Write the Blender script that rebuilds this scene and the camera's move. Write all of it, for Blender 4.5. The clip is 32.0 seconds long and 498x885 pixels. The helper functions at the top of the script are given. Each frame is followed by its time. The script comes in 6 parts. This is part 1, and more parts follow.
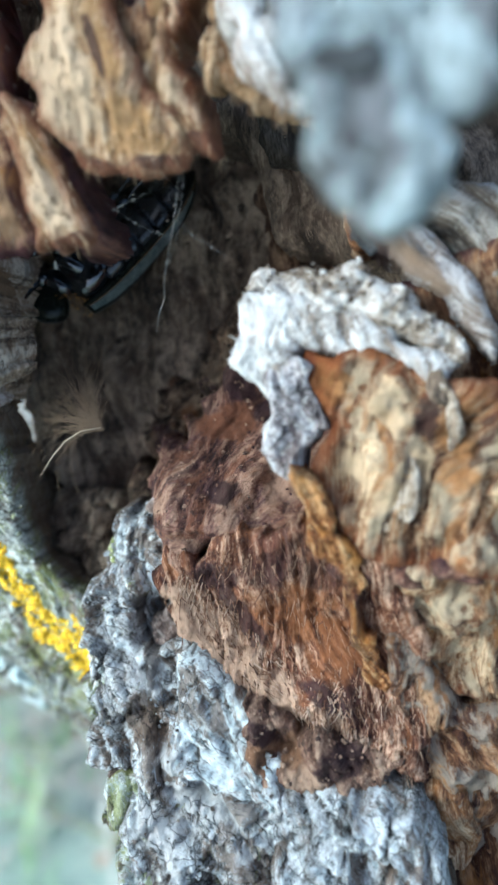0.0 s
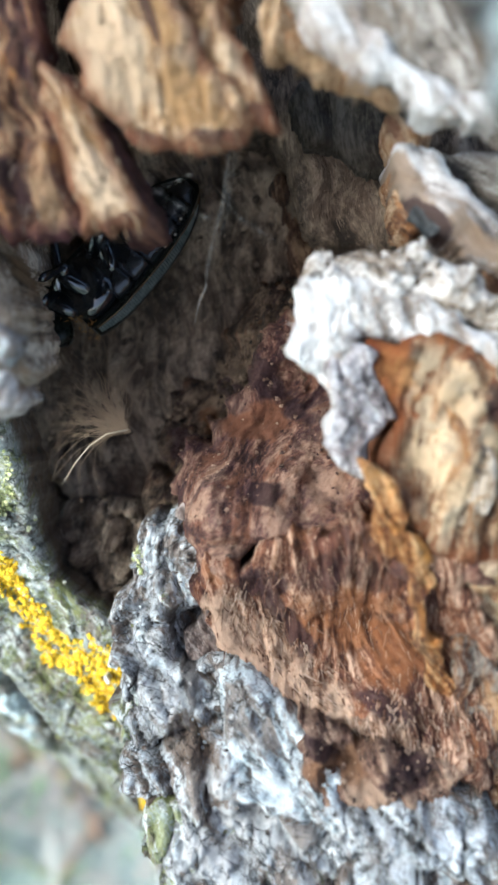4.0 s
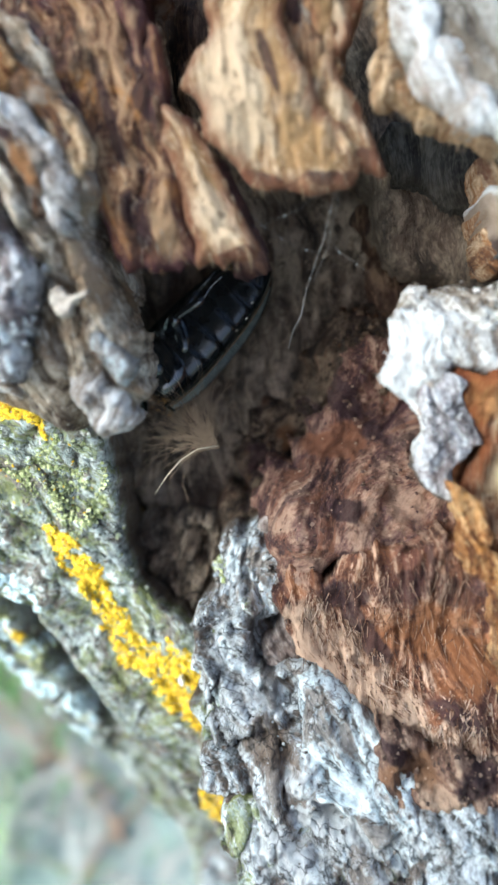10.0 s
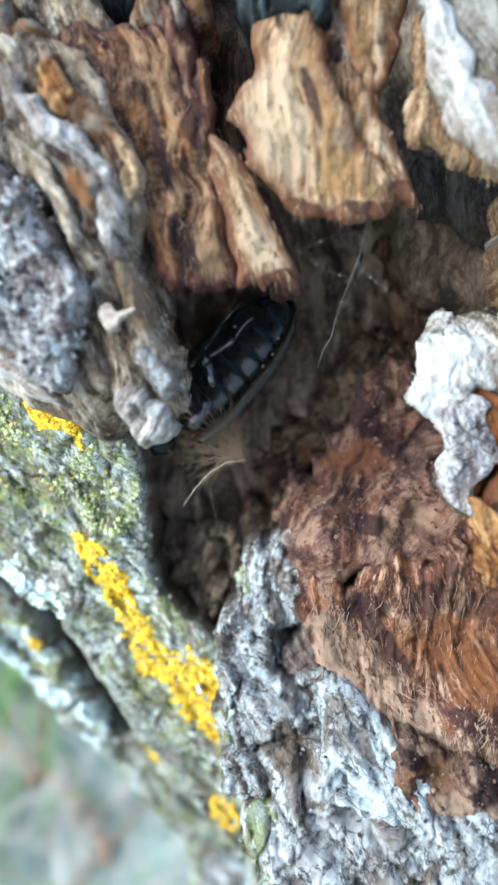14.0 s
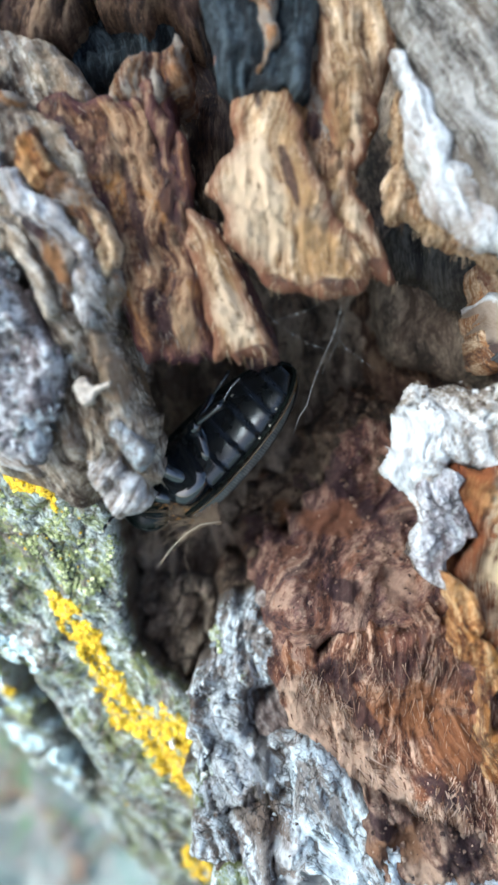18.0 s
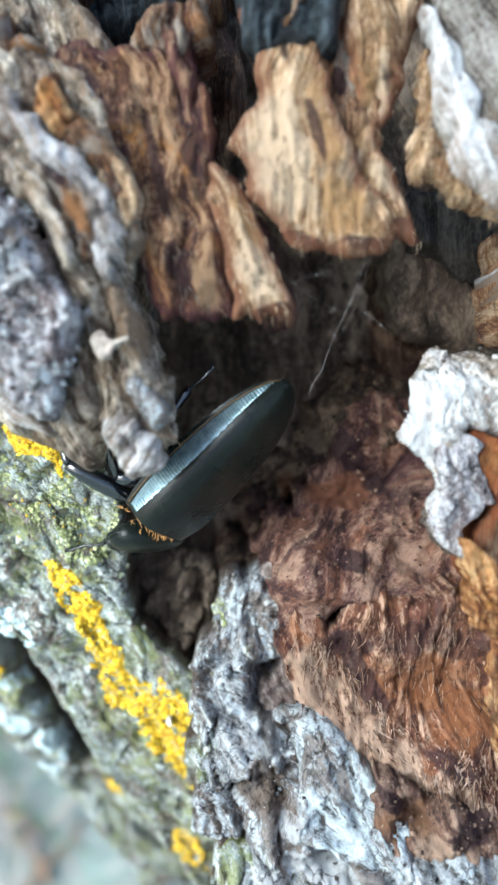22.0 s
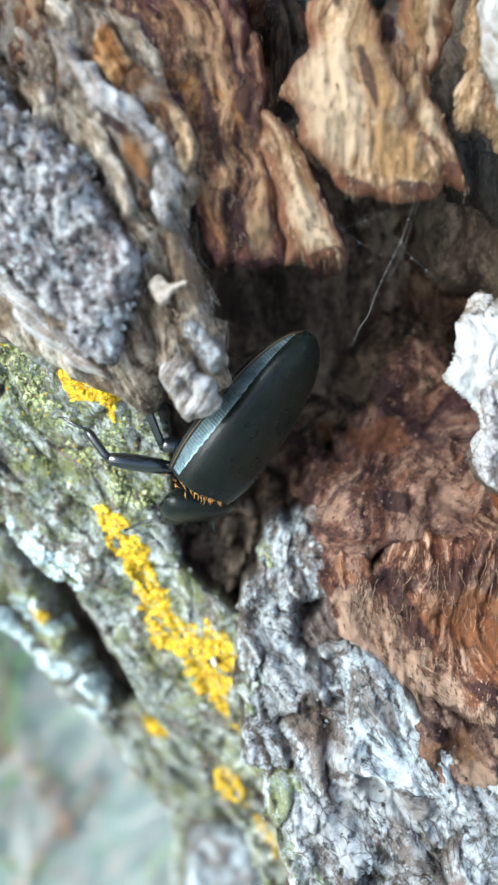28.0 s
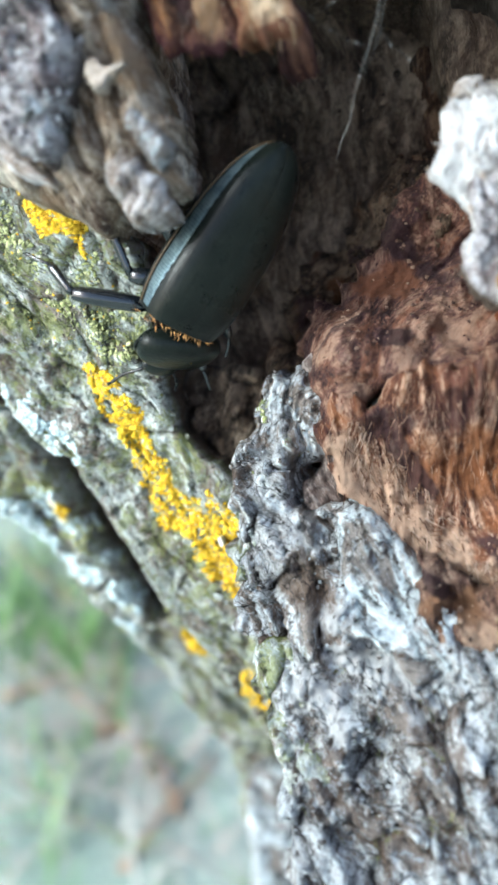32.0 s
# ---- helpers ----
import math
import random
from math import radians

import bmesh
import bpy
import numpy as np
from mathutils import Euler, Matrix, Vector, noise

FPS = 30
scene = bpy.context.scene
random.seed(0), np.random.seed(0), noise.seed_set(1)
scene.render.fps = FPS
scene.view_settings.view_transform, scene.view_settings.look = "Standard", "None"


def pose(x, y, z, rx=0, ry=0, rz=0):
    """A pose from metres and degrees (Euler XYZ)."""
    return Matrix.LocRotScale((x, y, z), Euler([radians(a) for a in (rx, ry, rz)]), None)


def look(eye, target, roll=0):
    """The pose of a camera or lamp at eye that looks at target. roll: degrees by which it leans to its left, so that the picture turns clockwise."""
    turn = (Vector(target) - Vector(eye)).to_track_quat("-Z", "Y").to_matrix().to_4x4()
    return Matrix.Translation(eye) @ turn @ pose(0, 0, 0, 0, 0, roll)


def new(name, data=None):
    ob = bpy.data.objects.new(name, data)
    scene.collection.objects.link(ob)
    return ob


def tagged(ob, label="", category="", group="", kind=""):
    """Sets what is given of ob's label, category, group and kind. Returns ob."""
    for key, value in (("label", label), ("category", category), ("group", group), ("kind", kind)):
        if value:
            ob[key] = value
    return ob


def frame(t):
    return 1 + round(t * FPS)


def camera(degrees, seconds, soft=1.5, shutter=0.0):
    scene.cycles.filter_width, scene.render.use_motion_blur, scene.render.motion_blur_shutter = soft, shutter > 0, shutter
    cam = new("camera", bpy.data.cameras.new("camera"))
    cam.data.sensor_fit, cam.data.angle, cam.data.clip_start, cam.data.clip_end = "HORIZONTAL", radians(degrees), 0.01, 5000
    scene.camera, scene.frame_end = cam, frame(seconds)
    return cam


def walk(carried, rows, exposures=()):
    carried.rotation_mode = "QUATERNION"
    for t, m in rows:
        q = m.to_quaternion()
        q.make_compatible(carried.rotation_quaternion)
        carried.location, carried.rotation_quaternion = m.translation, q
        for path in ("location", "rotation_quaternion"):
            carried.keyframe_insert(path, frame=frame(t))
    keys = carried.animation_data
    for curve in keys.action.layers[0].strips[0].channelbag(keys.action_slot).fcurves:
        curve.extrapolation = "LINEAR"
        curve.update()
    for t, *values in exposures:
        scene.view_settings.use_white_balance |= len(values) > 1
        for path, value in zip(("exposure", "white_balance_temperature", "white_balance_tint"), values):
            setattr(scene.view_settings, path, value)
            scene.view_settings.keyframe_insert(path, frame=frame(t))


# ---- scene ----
# A rotten hollow in a leaning tree trunk, with a beetle turning over in it.
# "local" below is the face of the trunk in millimetres: x across, y up along the face, z out of it.

# ---- camera ----
cam = camera(28.73, 32.0, soft=2.7)
PATH = [
    (0, 0.02850, -0.08356, 0.52288, 45.881, 7.295, 4.912),
    (0.5, 0.02457, -0.08782, 0.51987, 48.035, 6.263, 2.496),
    (1, 0.02342, -0.08917, 0.51902, 48.619, 6.454, 1.891),
    (1.5, 0.02210, -0.08897, 0.51620, 49.021, 6.649, 1.090),
    (2, 0.02423, -0.08708, 0.51733, 48.136, 7.192, 1.061),
    (2.5, 0.01915, -0.08384, 0.51731, 47.304, 6.213, 0.363),
    (4.5, 0.01189, -0.08150, 0.51814, 46.693, 4.838, 0.055),
    (5, 0.01016, -0.08256, 0.51810, 46.719, 4.776, 0.009),
    (5.5, 0.00936, -0.08286, 0.51920, 47.070, 4.993, 0.501),
    (6, 0.00476, -0.08154, 0.52064, 46.922, 4.674, 0.397),
    (6.5, 0.00671, -0.08210, 0.52130, 47.015, 5.011, 0.785),
    (7, 0.00752, -0.08352, 0.52148, 47.295, 5.125, 0.902),
    (7.5, 0.00695, -0.08513, 0.52207, 47.412, 5.064, 0.874),
    (8, 0.00263, -0.08729, 0.52459, 47.615, 4.443, 0.773),
    (8.5, 0.00051, -0.08577, 0.52676, 47.512, 4.332, 0.776),
    (9, 0.00198, -0.08204, 0.52464, 47.118, 4.451, 1.023),
    (9.5, 0.00466, -0.08187, 0.52481, 47.277, 4.678, 1.702),
    (10, 0.00539, -0.08543, 0.52386, 47.292, 4.401, 1.918),
    (10.5, 0.00248, -0.08946, 0.52460, 47.534, 4.045, 1.910),
    (11, 0.00223, -0.08978, 0.52548, 47.844, 3.793, 1.767),
    (11.5, 0.00537, -0.08746, 0.52596, 48.025, 3.743, 2.125),
    (12, 0.00366, -0.08884, 0.52603, 48.258, 3.466, 2.221),
    (12.5, 0.00541, -0.08860, 0.52622, 48.508, 3.703, 2.699),
    (13, 0.00263, -0.08890, 0.52565, 48.822, 3.418, 2.758),
    (13.5, 0.00087, -0.09021, 0.52594, 48.817, 3.159, 2.449),
    (15.5, 0.00223, -0.08918, 0.53007, 48.901, 2.628, 2.369),
    (16, 0.00369, -0.08818, 0.53130, 49.116, 2.764, 2.776),
    (16.5, 0.00566, -0.08581, 0.53079, 49.089, 2.606, 2.539),
    (17, 0.00094, -0.08372, 0.53090, 48.939, 1.680, 1.959),
    (17.5, 0.00181, -0.08514, 0.53111, 49.048, 1.735, 1.886),
    (18, 0.00179, -0.08548, 0.53192, 49.161, 1.706, 2.015),
    (18.5, -0.00045, -0.08644, 0.52769, 48.831, 0.951, 1.305),
    (19, 0.00035, -0.08998, 0.52599, 49.876, 0.863, 0.645),
    (19.5, -0.00143, -0.09236, 0.52559, 50.332, 0.090, 0.007),
    (20, -0.00000, -0.09193, 0.52713, 49.982, 0.001, 0.001),
    (20.5, 0.00081, -0.08900, 0.52681, 49.905, 0.070, 0.622),
    (21, 0.00129, -0.08760, 0.52769, 49.614, -0.011, 1.038),
    (21.5, -0.00292, -0.08752, 0.52660, 49.592, -0.507, 0.954),
    (22, -0.00404, -0.08712, 0.52688, 49.540, -0.442, 0.995),
    (22.5, -0.00577, -0.08820, 0.52483, 48.602, -0.409, 1.296),
    (23, -0.00547, -0.08736, 0.52672, 48.106, -0.451, 0.984),
    (23.5, -0.00882, -0.08792, 0.52686, 47.892, -0.643, 0.847),
    (24, -0.01028, -0.08946, 0.52710, 47.666, -0.899, 0.733),
    (24.5, -0.01067, -0.09010, 0.52564, 47.634, -0.567, 1.276),
    (25, -0.01034, -0.09070, 0.52486, 47.648, -0.417, 1.271),
    (25.5, -0.01102, -0.08890, 0.52592, 47.569, -0.274, 1.536),
    (27.5, -0.00967, -0.09169, 0.52417, 47.371, 0.093, 0.849),
    (28, -0.00895, -0.09149, 0.52705, 47.572, 0.099, 1.034),
    (28.5, -0.01034, -0.09280, 0.52672, 47.824, -0.086, 0.975),
    (29, -0.01172, -0.09413, 0.52917, 47.596, -0.636, 0.391),
    (29.5, -0.01232, -0.09717, 0.53194, 47.703, -1.095, 0.232),
    (30, -0.01408, -0.09750, 0.53554, 46.923, -1.788, -0.187),
    (30.5, -0.00880, -0.09656, 0.53143, 46.428, -0.744, 1.380),
    (31, -0.00093, -0.09722, 0.52083, 48.831, 1.817, 3.865),
    (31.5, 0.00588, -0.09771, 0.50782, 49.329, 4.402, 6.209),
    (32, 0.00853, -0.09637, 0.50439, 48.455, 6.142, 6.432),
]
cam.data.dof.use_dof, cam.data.dof.focus_distance, cam.data.dof.aperture_fstop = True, 0.116, 25.0
# the clip's camera settles its brightness and white balance on the way: seconds, stops, kelvin, tint
walk(cam, [(r[0], pose(*r[1:])) for r in PATH],
     [(0, 1.36, 5950, 3), (1, 1.46, 6350, 8), (2, 1.55, 6700, 10), (4.5, 1.50, 6350, 9), (13, 1.50, 6150, 6), (16, 1.48, 5950, 7), (20, 1.45, 6050, 7), (28, 1.41, 6250, 7), (31, 1.44, 6300, 7), (32, 1.42, 6300, 7)])

# ---- light ----
world = bpy.data.worlds.new("sky")
scene.world = world
world.use_nodes = True
sky = world.node_tree.nodes.new("ShaderNodeTexSky")
sky.sky_type, sky.sun_disc = "NISHITA", False
sky.sun_elevation, sky.sun_rotation = radians(44), radians(231)
sky.air_density, sky.dust_density, sky.ozone_density = 1.0, 3.0, 1.0
world.node_tree.links.new(sky.outputs[0], world.node_tree.nodes["Background"].inputs[0])
world.node_tree.nodes["Background"].inputs[1].default_value = 0.15
sun = new("sun", bpy.data.lights.new("sun", "SUN"))
sun.data.energy, sun.data.angle, sun.data.color = 1.78, radians(30), (0.77, 0.94, 1.0)
sun.matrix_basis = look((-0.8, -0.65, 1.0), (0, 0, 0))

# ---- frames of reference ----
MM = 0.001
FACE = Matrix.Translation((0, 0, 0.45)) @ Matrix.Rotation(radians(50), 4, "X")   # local metres to world
WORLD = {}


def link(name, mesh, parent=None, m=FACE, label="", category="", kind="", group=""):
    """One mesh object at the world pose m, under parent if there is one."""
    ob = new(name, mesh)
    if parent is None:
        ob.matrix_basis = m
    else:
        ob.parent = parent
        ob.matrix_basis = WORLD[parent].inverted() @ m
    WORLD[ob] = m
    return tagged(ob, label, category, group, kind)


def root(name, m, label, category, group="", kind=""):
    ob = new(name)
    ob.matrix_basis = m
    ob.empty_display_size = 0.01
    WORLD[ob] = m
    return tagged(ob, label, category, group, kind)


def solid(name, verts, faces, material, attrs=None, smooth=True):
    """A mesh from arrays in millimetres."""
    me = bpy.data.meshes.new(name)
    me.from_pydata((np.asarray(verts, float) * MM).tolist(), [], faces if isinstance(faces, list) else faces.tolist())
    me.materials.append(material)
    for key, values in (attrs or {}).items():
        values = np.asarray(values, np.float32)
        a = me.attributes.new(key, "FLOAT_VECTOR" if values.ndim == 2 else "FLOAT", "POINT")
        a.data.foreach_set("vector" if values.ndim == 2 else "value", values.ravel())
    if smooth:
        me.polygons.foreach_set("use_smooth", np.ones(len(me.polygons), bool))
    me.update()
    return me


# ---- noise on arrays ----
def lattice(i, j, k):
    h = (i.astype(np.int64) * 73856093) ^ (j.astype(np.int64) * 19349663) ^ (k.astype(np.int64) * 83492791)
    h = (h ^ (h >> 13)) * 1274126177 & 0x7FFFFFFF
    return ((h ^ (h >> 16)) & 0xFFFF) / 32767.5 - 1


def vnoise(x, y, z=0.0):
    """Smooth noise between -1 and 1."""
    x, y, z = np.broadcast_arrays(np.asarray(x, float), y, z)
    i, j, k = np.floor(x), np.floor(y), np.floor(z)
    fx, fy, fz = (f * f * f * (f * (f * 6 - 15) + 10) for f in (x - i, y - j, z - k))
    out = 0
    for a in (0, 1):
        for b in (0, 1):
            for c in (0, 1):
                w = (fx if a else 1 - fx) * (fy if b else 1 - fy) * (fz if c else 1 - fz)
                out = out + w * lattice(i + a, j + b, k + c)
    return out


def fbm(x, y, z=0.0, octaves=4, gain=0.5):
    out, amp = 0, 1
    for o in range(octaves):
        out, amp = out + amp * vnoise(x * 2**o + 17 * o, y * 2**o - 9 * o, z + 5.3 * o), amp * gain
    return out


# ---- relief pieces of wood and bark ----
def rounded(points, step=0.8, rough=0.0, seed=0.0):
    """A closed outline through the points, drawn as a smooth curve with small uneven nicks."""
    p = np.array(points, float)
    n, out = len(p), []
    for i in range(n):
        a, b, c, d = p[i - 1], p[i], p[(i + 1) % n], p[(i + 2) % n]
        count = max(2, int(np.hypot(*(c - b)) / step))
        t = (np.arange(count) / count)[:, None]
        s = 0.5 * ((2 * b) + (c - a) * t + (2 * a - 5 * b + 4 * c - d) * t**2 + (3 * b - a - 3 * c + d) * t**3)
        out.append(s)
    q = np.concatenate(out)
    if rough:
        q = q + rough * np.stack([fbm(q[:, 0] / 2.5, q[:, 1] / 2.5, seed + 3), fbm(q[:, 0] / 2.5, q[:, 1] / 2.5, seed + 9)], 1)
    return q


def nearest(q, x, y):
    """Signed distance to the closed line q (inside positive) and the nearest point of it."""
    a, b = q, np.roll(q, -1, 0)
    best = np.full(x.shape, 1e9)
    bx, by = np.zeros(x.shape), np.zeros(x.shape)
    inside = np.zeros(x.shape, bool)
    for (ax, ay), (cx, cy) in zip(a, b):
        dx, dy = cx - ax, cy - ay
        t = np.clip(((x - ax) * dx + (y - ay) * dy) / (dx * dx + dy * dy + 1e-9), 0, 1)
        px, py = ax + t * dx, ay + t * dy
        d = (x - px) ** 2 + (y - py) ** 2
        m = d < best
        best = np.where(m, d, best)
        bx, by = np.where(m, px, bx), np.where(m, py, by)
        if ay != cy:
            inside ^= ((ay > y) != (cy > y)) & (x < ax + (y - ay) / (cy - ay) * dx)
    d = np.sqrt(best)
    return np.where(inside, d, -d), bx, by


def cells(x, y, seed):
    """Cellular noise: how near a border between cells is (0 on it), and a random number of the cell."""
    i, j = np.floor(x), np.floor(y)
    f1, f2, own = np.full(x.shape, 9.0), np.full(x.shape, 9.0), np.zeros(x.shape)
    for di in (-1, 0, 1):
        for dj in (-1, 0, 1):
            ci, cj = i + di, j + dj
            k = np.full(x.shape, float(seed))
            d = np.hypot(ci + 0.5 + 0.48 * lattice(ci, cj, k) - x, cj + 0.5 + 0.48 * lattice(ci, cj, k + 31) - y)
            m = d < f1
            f2 = np.where(m, f1, np.minimum(f2, d))
            own = np.where(m, lattice(ci, cj, k + 77), own)
            f1 = np.where(m, d, f1)
    return f2 - f1, own


def layers(x, y, seed, count=3.0):
    """Broken layers: flat steps with sharp edges, and how high in its step a place lies."""
    n = fbm(x, y, seed, 4, 0.55) * count
    low = np.floor(n)
    part = n - low
    return (low + np.clip((part - 0.8) / 0.2, 0, 1)) / count, np.where(part > 0.82, -0.6, part - 0.3)


SURFACE = {}
DARK, HOT, LIGHT = 0, 1, 2


def zone_field(x, y, zones, seed):
    """How strongly each place is coloured dark, orange or pale, by stain or painted shade: uneven patches (kind, x, y,
    half length, half width, angle, amount).
    """
    out = np.zeros((len(x), 3))
    for i, (kind, cx, cy, rx, ry, turn, amount) in enumerate(zones):
        a = radians(turn)
        u, v = (x - cx) * math.cos(a) + (y - cy) * math.sin(a), -(x - cx) * math.sin(a) + (y - cy) * math.cos(a)
        d = np.hypot(u / rx, v / ry) + 0.4 * fbm(x / 2.4, y / 2.4, seed + 100 + i, 4, 0.6)
        out[:, kind] = np.maximum(out[:, kind], amount * np.clip((1.3 - d) / 0.75, 0, 1))
    return out


def height_on(ob, x, y):
    """The height of a piece's face at places x, y, and whether it has one there."""
    lo, cell, grid = SURFACE[ob]
    i = np.clip(((x - lo[0]) / cell).astype(int), 0, grid.shape[0] - 1)
    j = np.clip(((y - lo[1]) / cell).astype(int), 0, grid.shape[1] - 1)
    z = grid[i, j]
    return z, ~np.isnan(z)


def relief(name, points, plane, material, parent, edge=(3.0, 3.0), skirt=8.0, grain=(90, 1.2, 9.0, 0.5), lump=(9.0, 1.0),
           fine=(1.0, 0.15), cell=0.4, rough=0.5, seed=0.0, warp=2.0, shape=None, label="", back=0.0, plates=None, zones=()):
    """A piece with an outline, shoulders, lumps, fibres or plates, and thick sides.
    plane: z = a + b x + c y; edge: width and drop of the shoulder; grain: angle, spacing across and along, height;
    plates: length, width and height of flaky bark plates in place of fibres."""
    q = rounded(points, rough=rough, seed=seed)
    lo, hi = q.min(0) - cell, q.max(0) + cell
    nx, ny = int((hi[0] - lo[0]) / cell) + 2, int((hi[1] - lo[1]) / cell) + 2
    x, y = np.meshgrid(lo[0] + cell * np.arange(nx), lo[1] + cell * np.arange(ny), indexing="ij")
    x, y = x.ravel(), y.ravel()
    d, bx, by = nearest(q, x, y)
    keep = d > -0.75 * cell
    snap = keep & (d < 0.3 * cell)
    x, y = np.where(snap, bx, x), np.where(snap, by, y)
    d = np.where(snap, 0.0, d)
    ix = np.arange(nx * ny).reshape(nx, ny)
    quads = np.stack([ix[:-1, :-1], ix[1:, :-1], ix[1:, 1:], ix[:-1, 1:]], -1).reshape(-1, 4)
    quads = quads[keep[quads].all(1) & ((d[quads] > 0).sum(1) >= 1)]
    used = np.unique(quads)
    remap = np.full(nx * ny, -1)
    remap[used] = np.arange(len(used))
    quads, x, y, d = remap[quads], x[used], y[used], d[used]
    a = radians(grain[0])
    wx = warp * vnoise(x / 12, y / 12, seed) + 0.35 * warp * vnoise(x / 4, y / 4, seed + 3)
    wy = warp * vnoise(x / 12, y / 12, seed + 40) + 0.35 * warp * vnoise(x / 4, y / 4, seed + 43)
    s = (x + wx) * math.cos(a) + (y + wy) * math.sin(a)
    t = -(x + wx) * math.sin(a) + (y + wy) * math.cos(a)
    hair = fbm(t / (grain[1] * 0.45), s / (grain[2] * 0.6), seed + 5, 3, 0.6)
    if plates:
        gap, own = cells(s / plates[0], t / plates[1], 11 + seed)
        gap2, own2 = cells(s / (plates[0] * 0.36), t / (plates[1] * 0.4), 57 + seed)
        crack, crack2 = np.exp(-((gap / 0.07) ** 2)) * (own > -0.2), np.exp(-((gap2 / 0.10) ** 2)) * (own2 > 0.1)
        h = plates[2] * (0.75 * own - 0.9 * crack + 0.35 * own2 - 0.3 * crack2)
        v2 = np.abs(vnoise(t / (grain[1] * 0.7), s / grain[2], seed + 8)) ** 0.6
        step, lay = layers(s / (plates[0] * 0.9), t / (plates[1] * 0.7), seed + 60)
        h = h + 0.45 * plates[2] * (v2 - 0.5) + 0.12 * hair + 0.8 * plates[2] * step
        tone = np.clip(0.42 + 0.14 * own + 0.16 * own2 + 0.1 * hair + 0.24 * v2 + 0.2 * lay - 0.5 * crack - 0.3 * crack2, 0, 1)
    else:
        v1 = np.abs(vnoise(t / (grain[1] * 2.2), s / (grain[2] * 1.6), seed + 7)) ** 0.6
        v2 = np.abs(vnoise(t / grain[1], s / grain[2], seed + 8)) ** 0.65
        step, lay = layers(s / (grain[2] * 0.8), t / (grain[1] * 2.0), seed + 60)
        h = grain[3] * (1.0 * v1 + 0.7 * v2 - 1.0 + 0.3 * hair + 0.75 * step)
        tone = np.clip(0.38 * v1 + 0.36 * v2 + 0.16 * hair + 0.2 * lay + 0.1, 0, 1)
    h = h + lump[1] * fbm(x / lump[0], y / lump[0], seed + 1, 4) + fine[1] * fbm(x / fine[0], y / fine[0], seed + 2, 4, 0.7)
    u = np.clip(d / edge[0], 0, 1)
    z = plane[0] + plane[1] * x + plane[2] * y + h * (0.4 + 0.6 * u) - edge[1] * (1 - np.sqrt(np.clip(1 - (1 - u) ** 2, 0, 1)))
    if shape:
        z = z + shape(x, y)
    grid = np.full(nx * ny, np.nan)
    grid[used] = z
    # sides
    e = np.concatenate([quads[:, [0, 1]], quads[:, [1, 2]], quads[:, [2, 3]], quads[:, [3, 0]]])
    code = e.min(1) * (len(x) + 1) + e.max(1)
    _, first, count = np.unique(code, return_index=True, return_counts=True)
    border = e[first[count == 1]]
    rim = np.unique(border)
    n, m = len(x), len(rim)
    at = np.zeros(n, int)
    at[rim] = np.arange(m)
    rx, ry = x[rim], y[rim]
    centre = q.mean(0)
    vx, vy, vz = [x], [y], [z]
    for ring in (1, 2):
        shrink = 1 - back * ring / 2
        vx.append(centre[0] + (rx - centre[0]) * shrink + 0.35 * fbm(rx / 1.5, ry / 1.5, seed + ring))
        vy.append(centre[1] + (ry - centre[1]) * shrink + 0.35 * fbm(rx / 1.5, ry / 1.5, seed + ring + 20))
        vz.append(z[rim] - skirt * ring / 2)
    p0, p1 = border[:, 0], border[:, 1]
    i0, i1 = at[p0], at[p1]
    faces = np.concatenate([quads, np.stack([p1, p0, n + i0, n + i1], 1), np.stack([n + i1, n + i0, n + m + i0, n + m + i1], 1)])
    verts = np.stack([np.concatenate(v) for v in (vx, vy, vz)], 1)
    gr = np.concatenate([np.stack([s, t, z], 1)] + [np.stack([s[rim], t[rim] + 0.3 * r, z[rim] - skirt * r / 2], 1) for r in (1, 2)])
    stain = zone_field(verts[:, 0], verts[:, 1], zones, seed)
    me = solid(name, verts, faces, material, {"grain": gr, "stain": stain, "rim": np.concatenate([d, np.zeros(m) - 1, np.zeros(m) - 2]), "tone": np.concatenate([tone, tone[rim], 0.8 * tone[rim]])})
    ob = link(name, me, parent, label=label)
    SURFACE[ob] = (lo, cell, grid.reshape(nx, ny))
    return ob


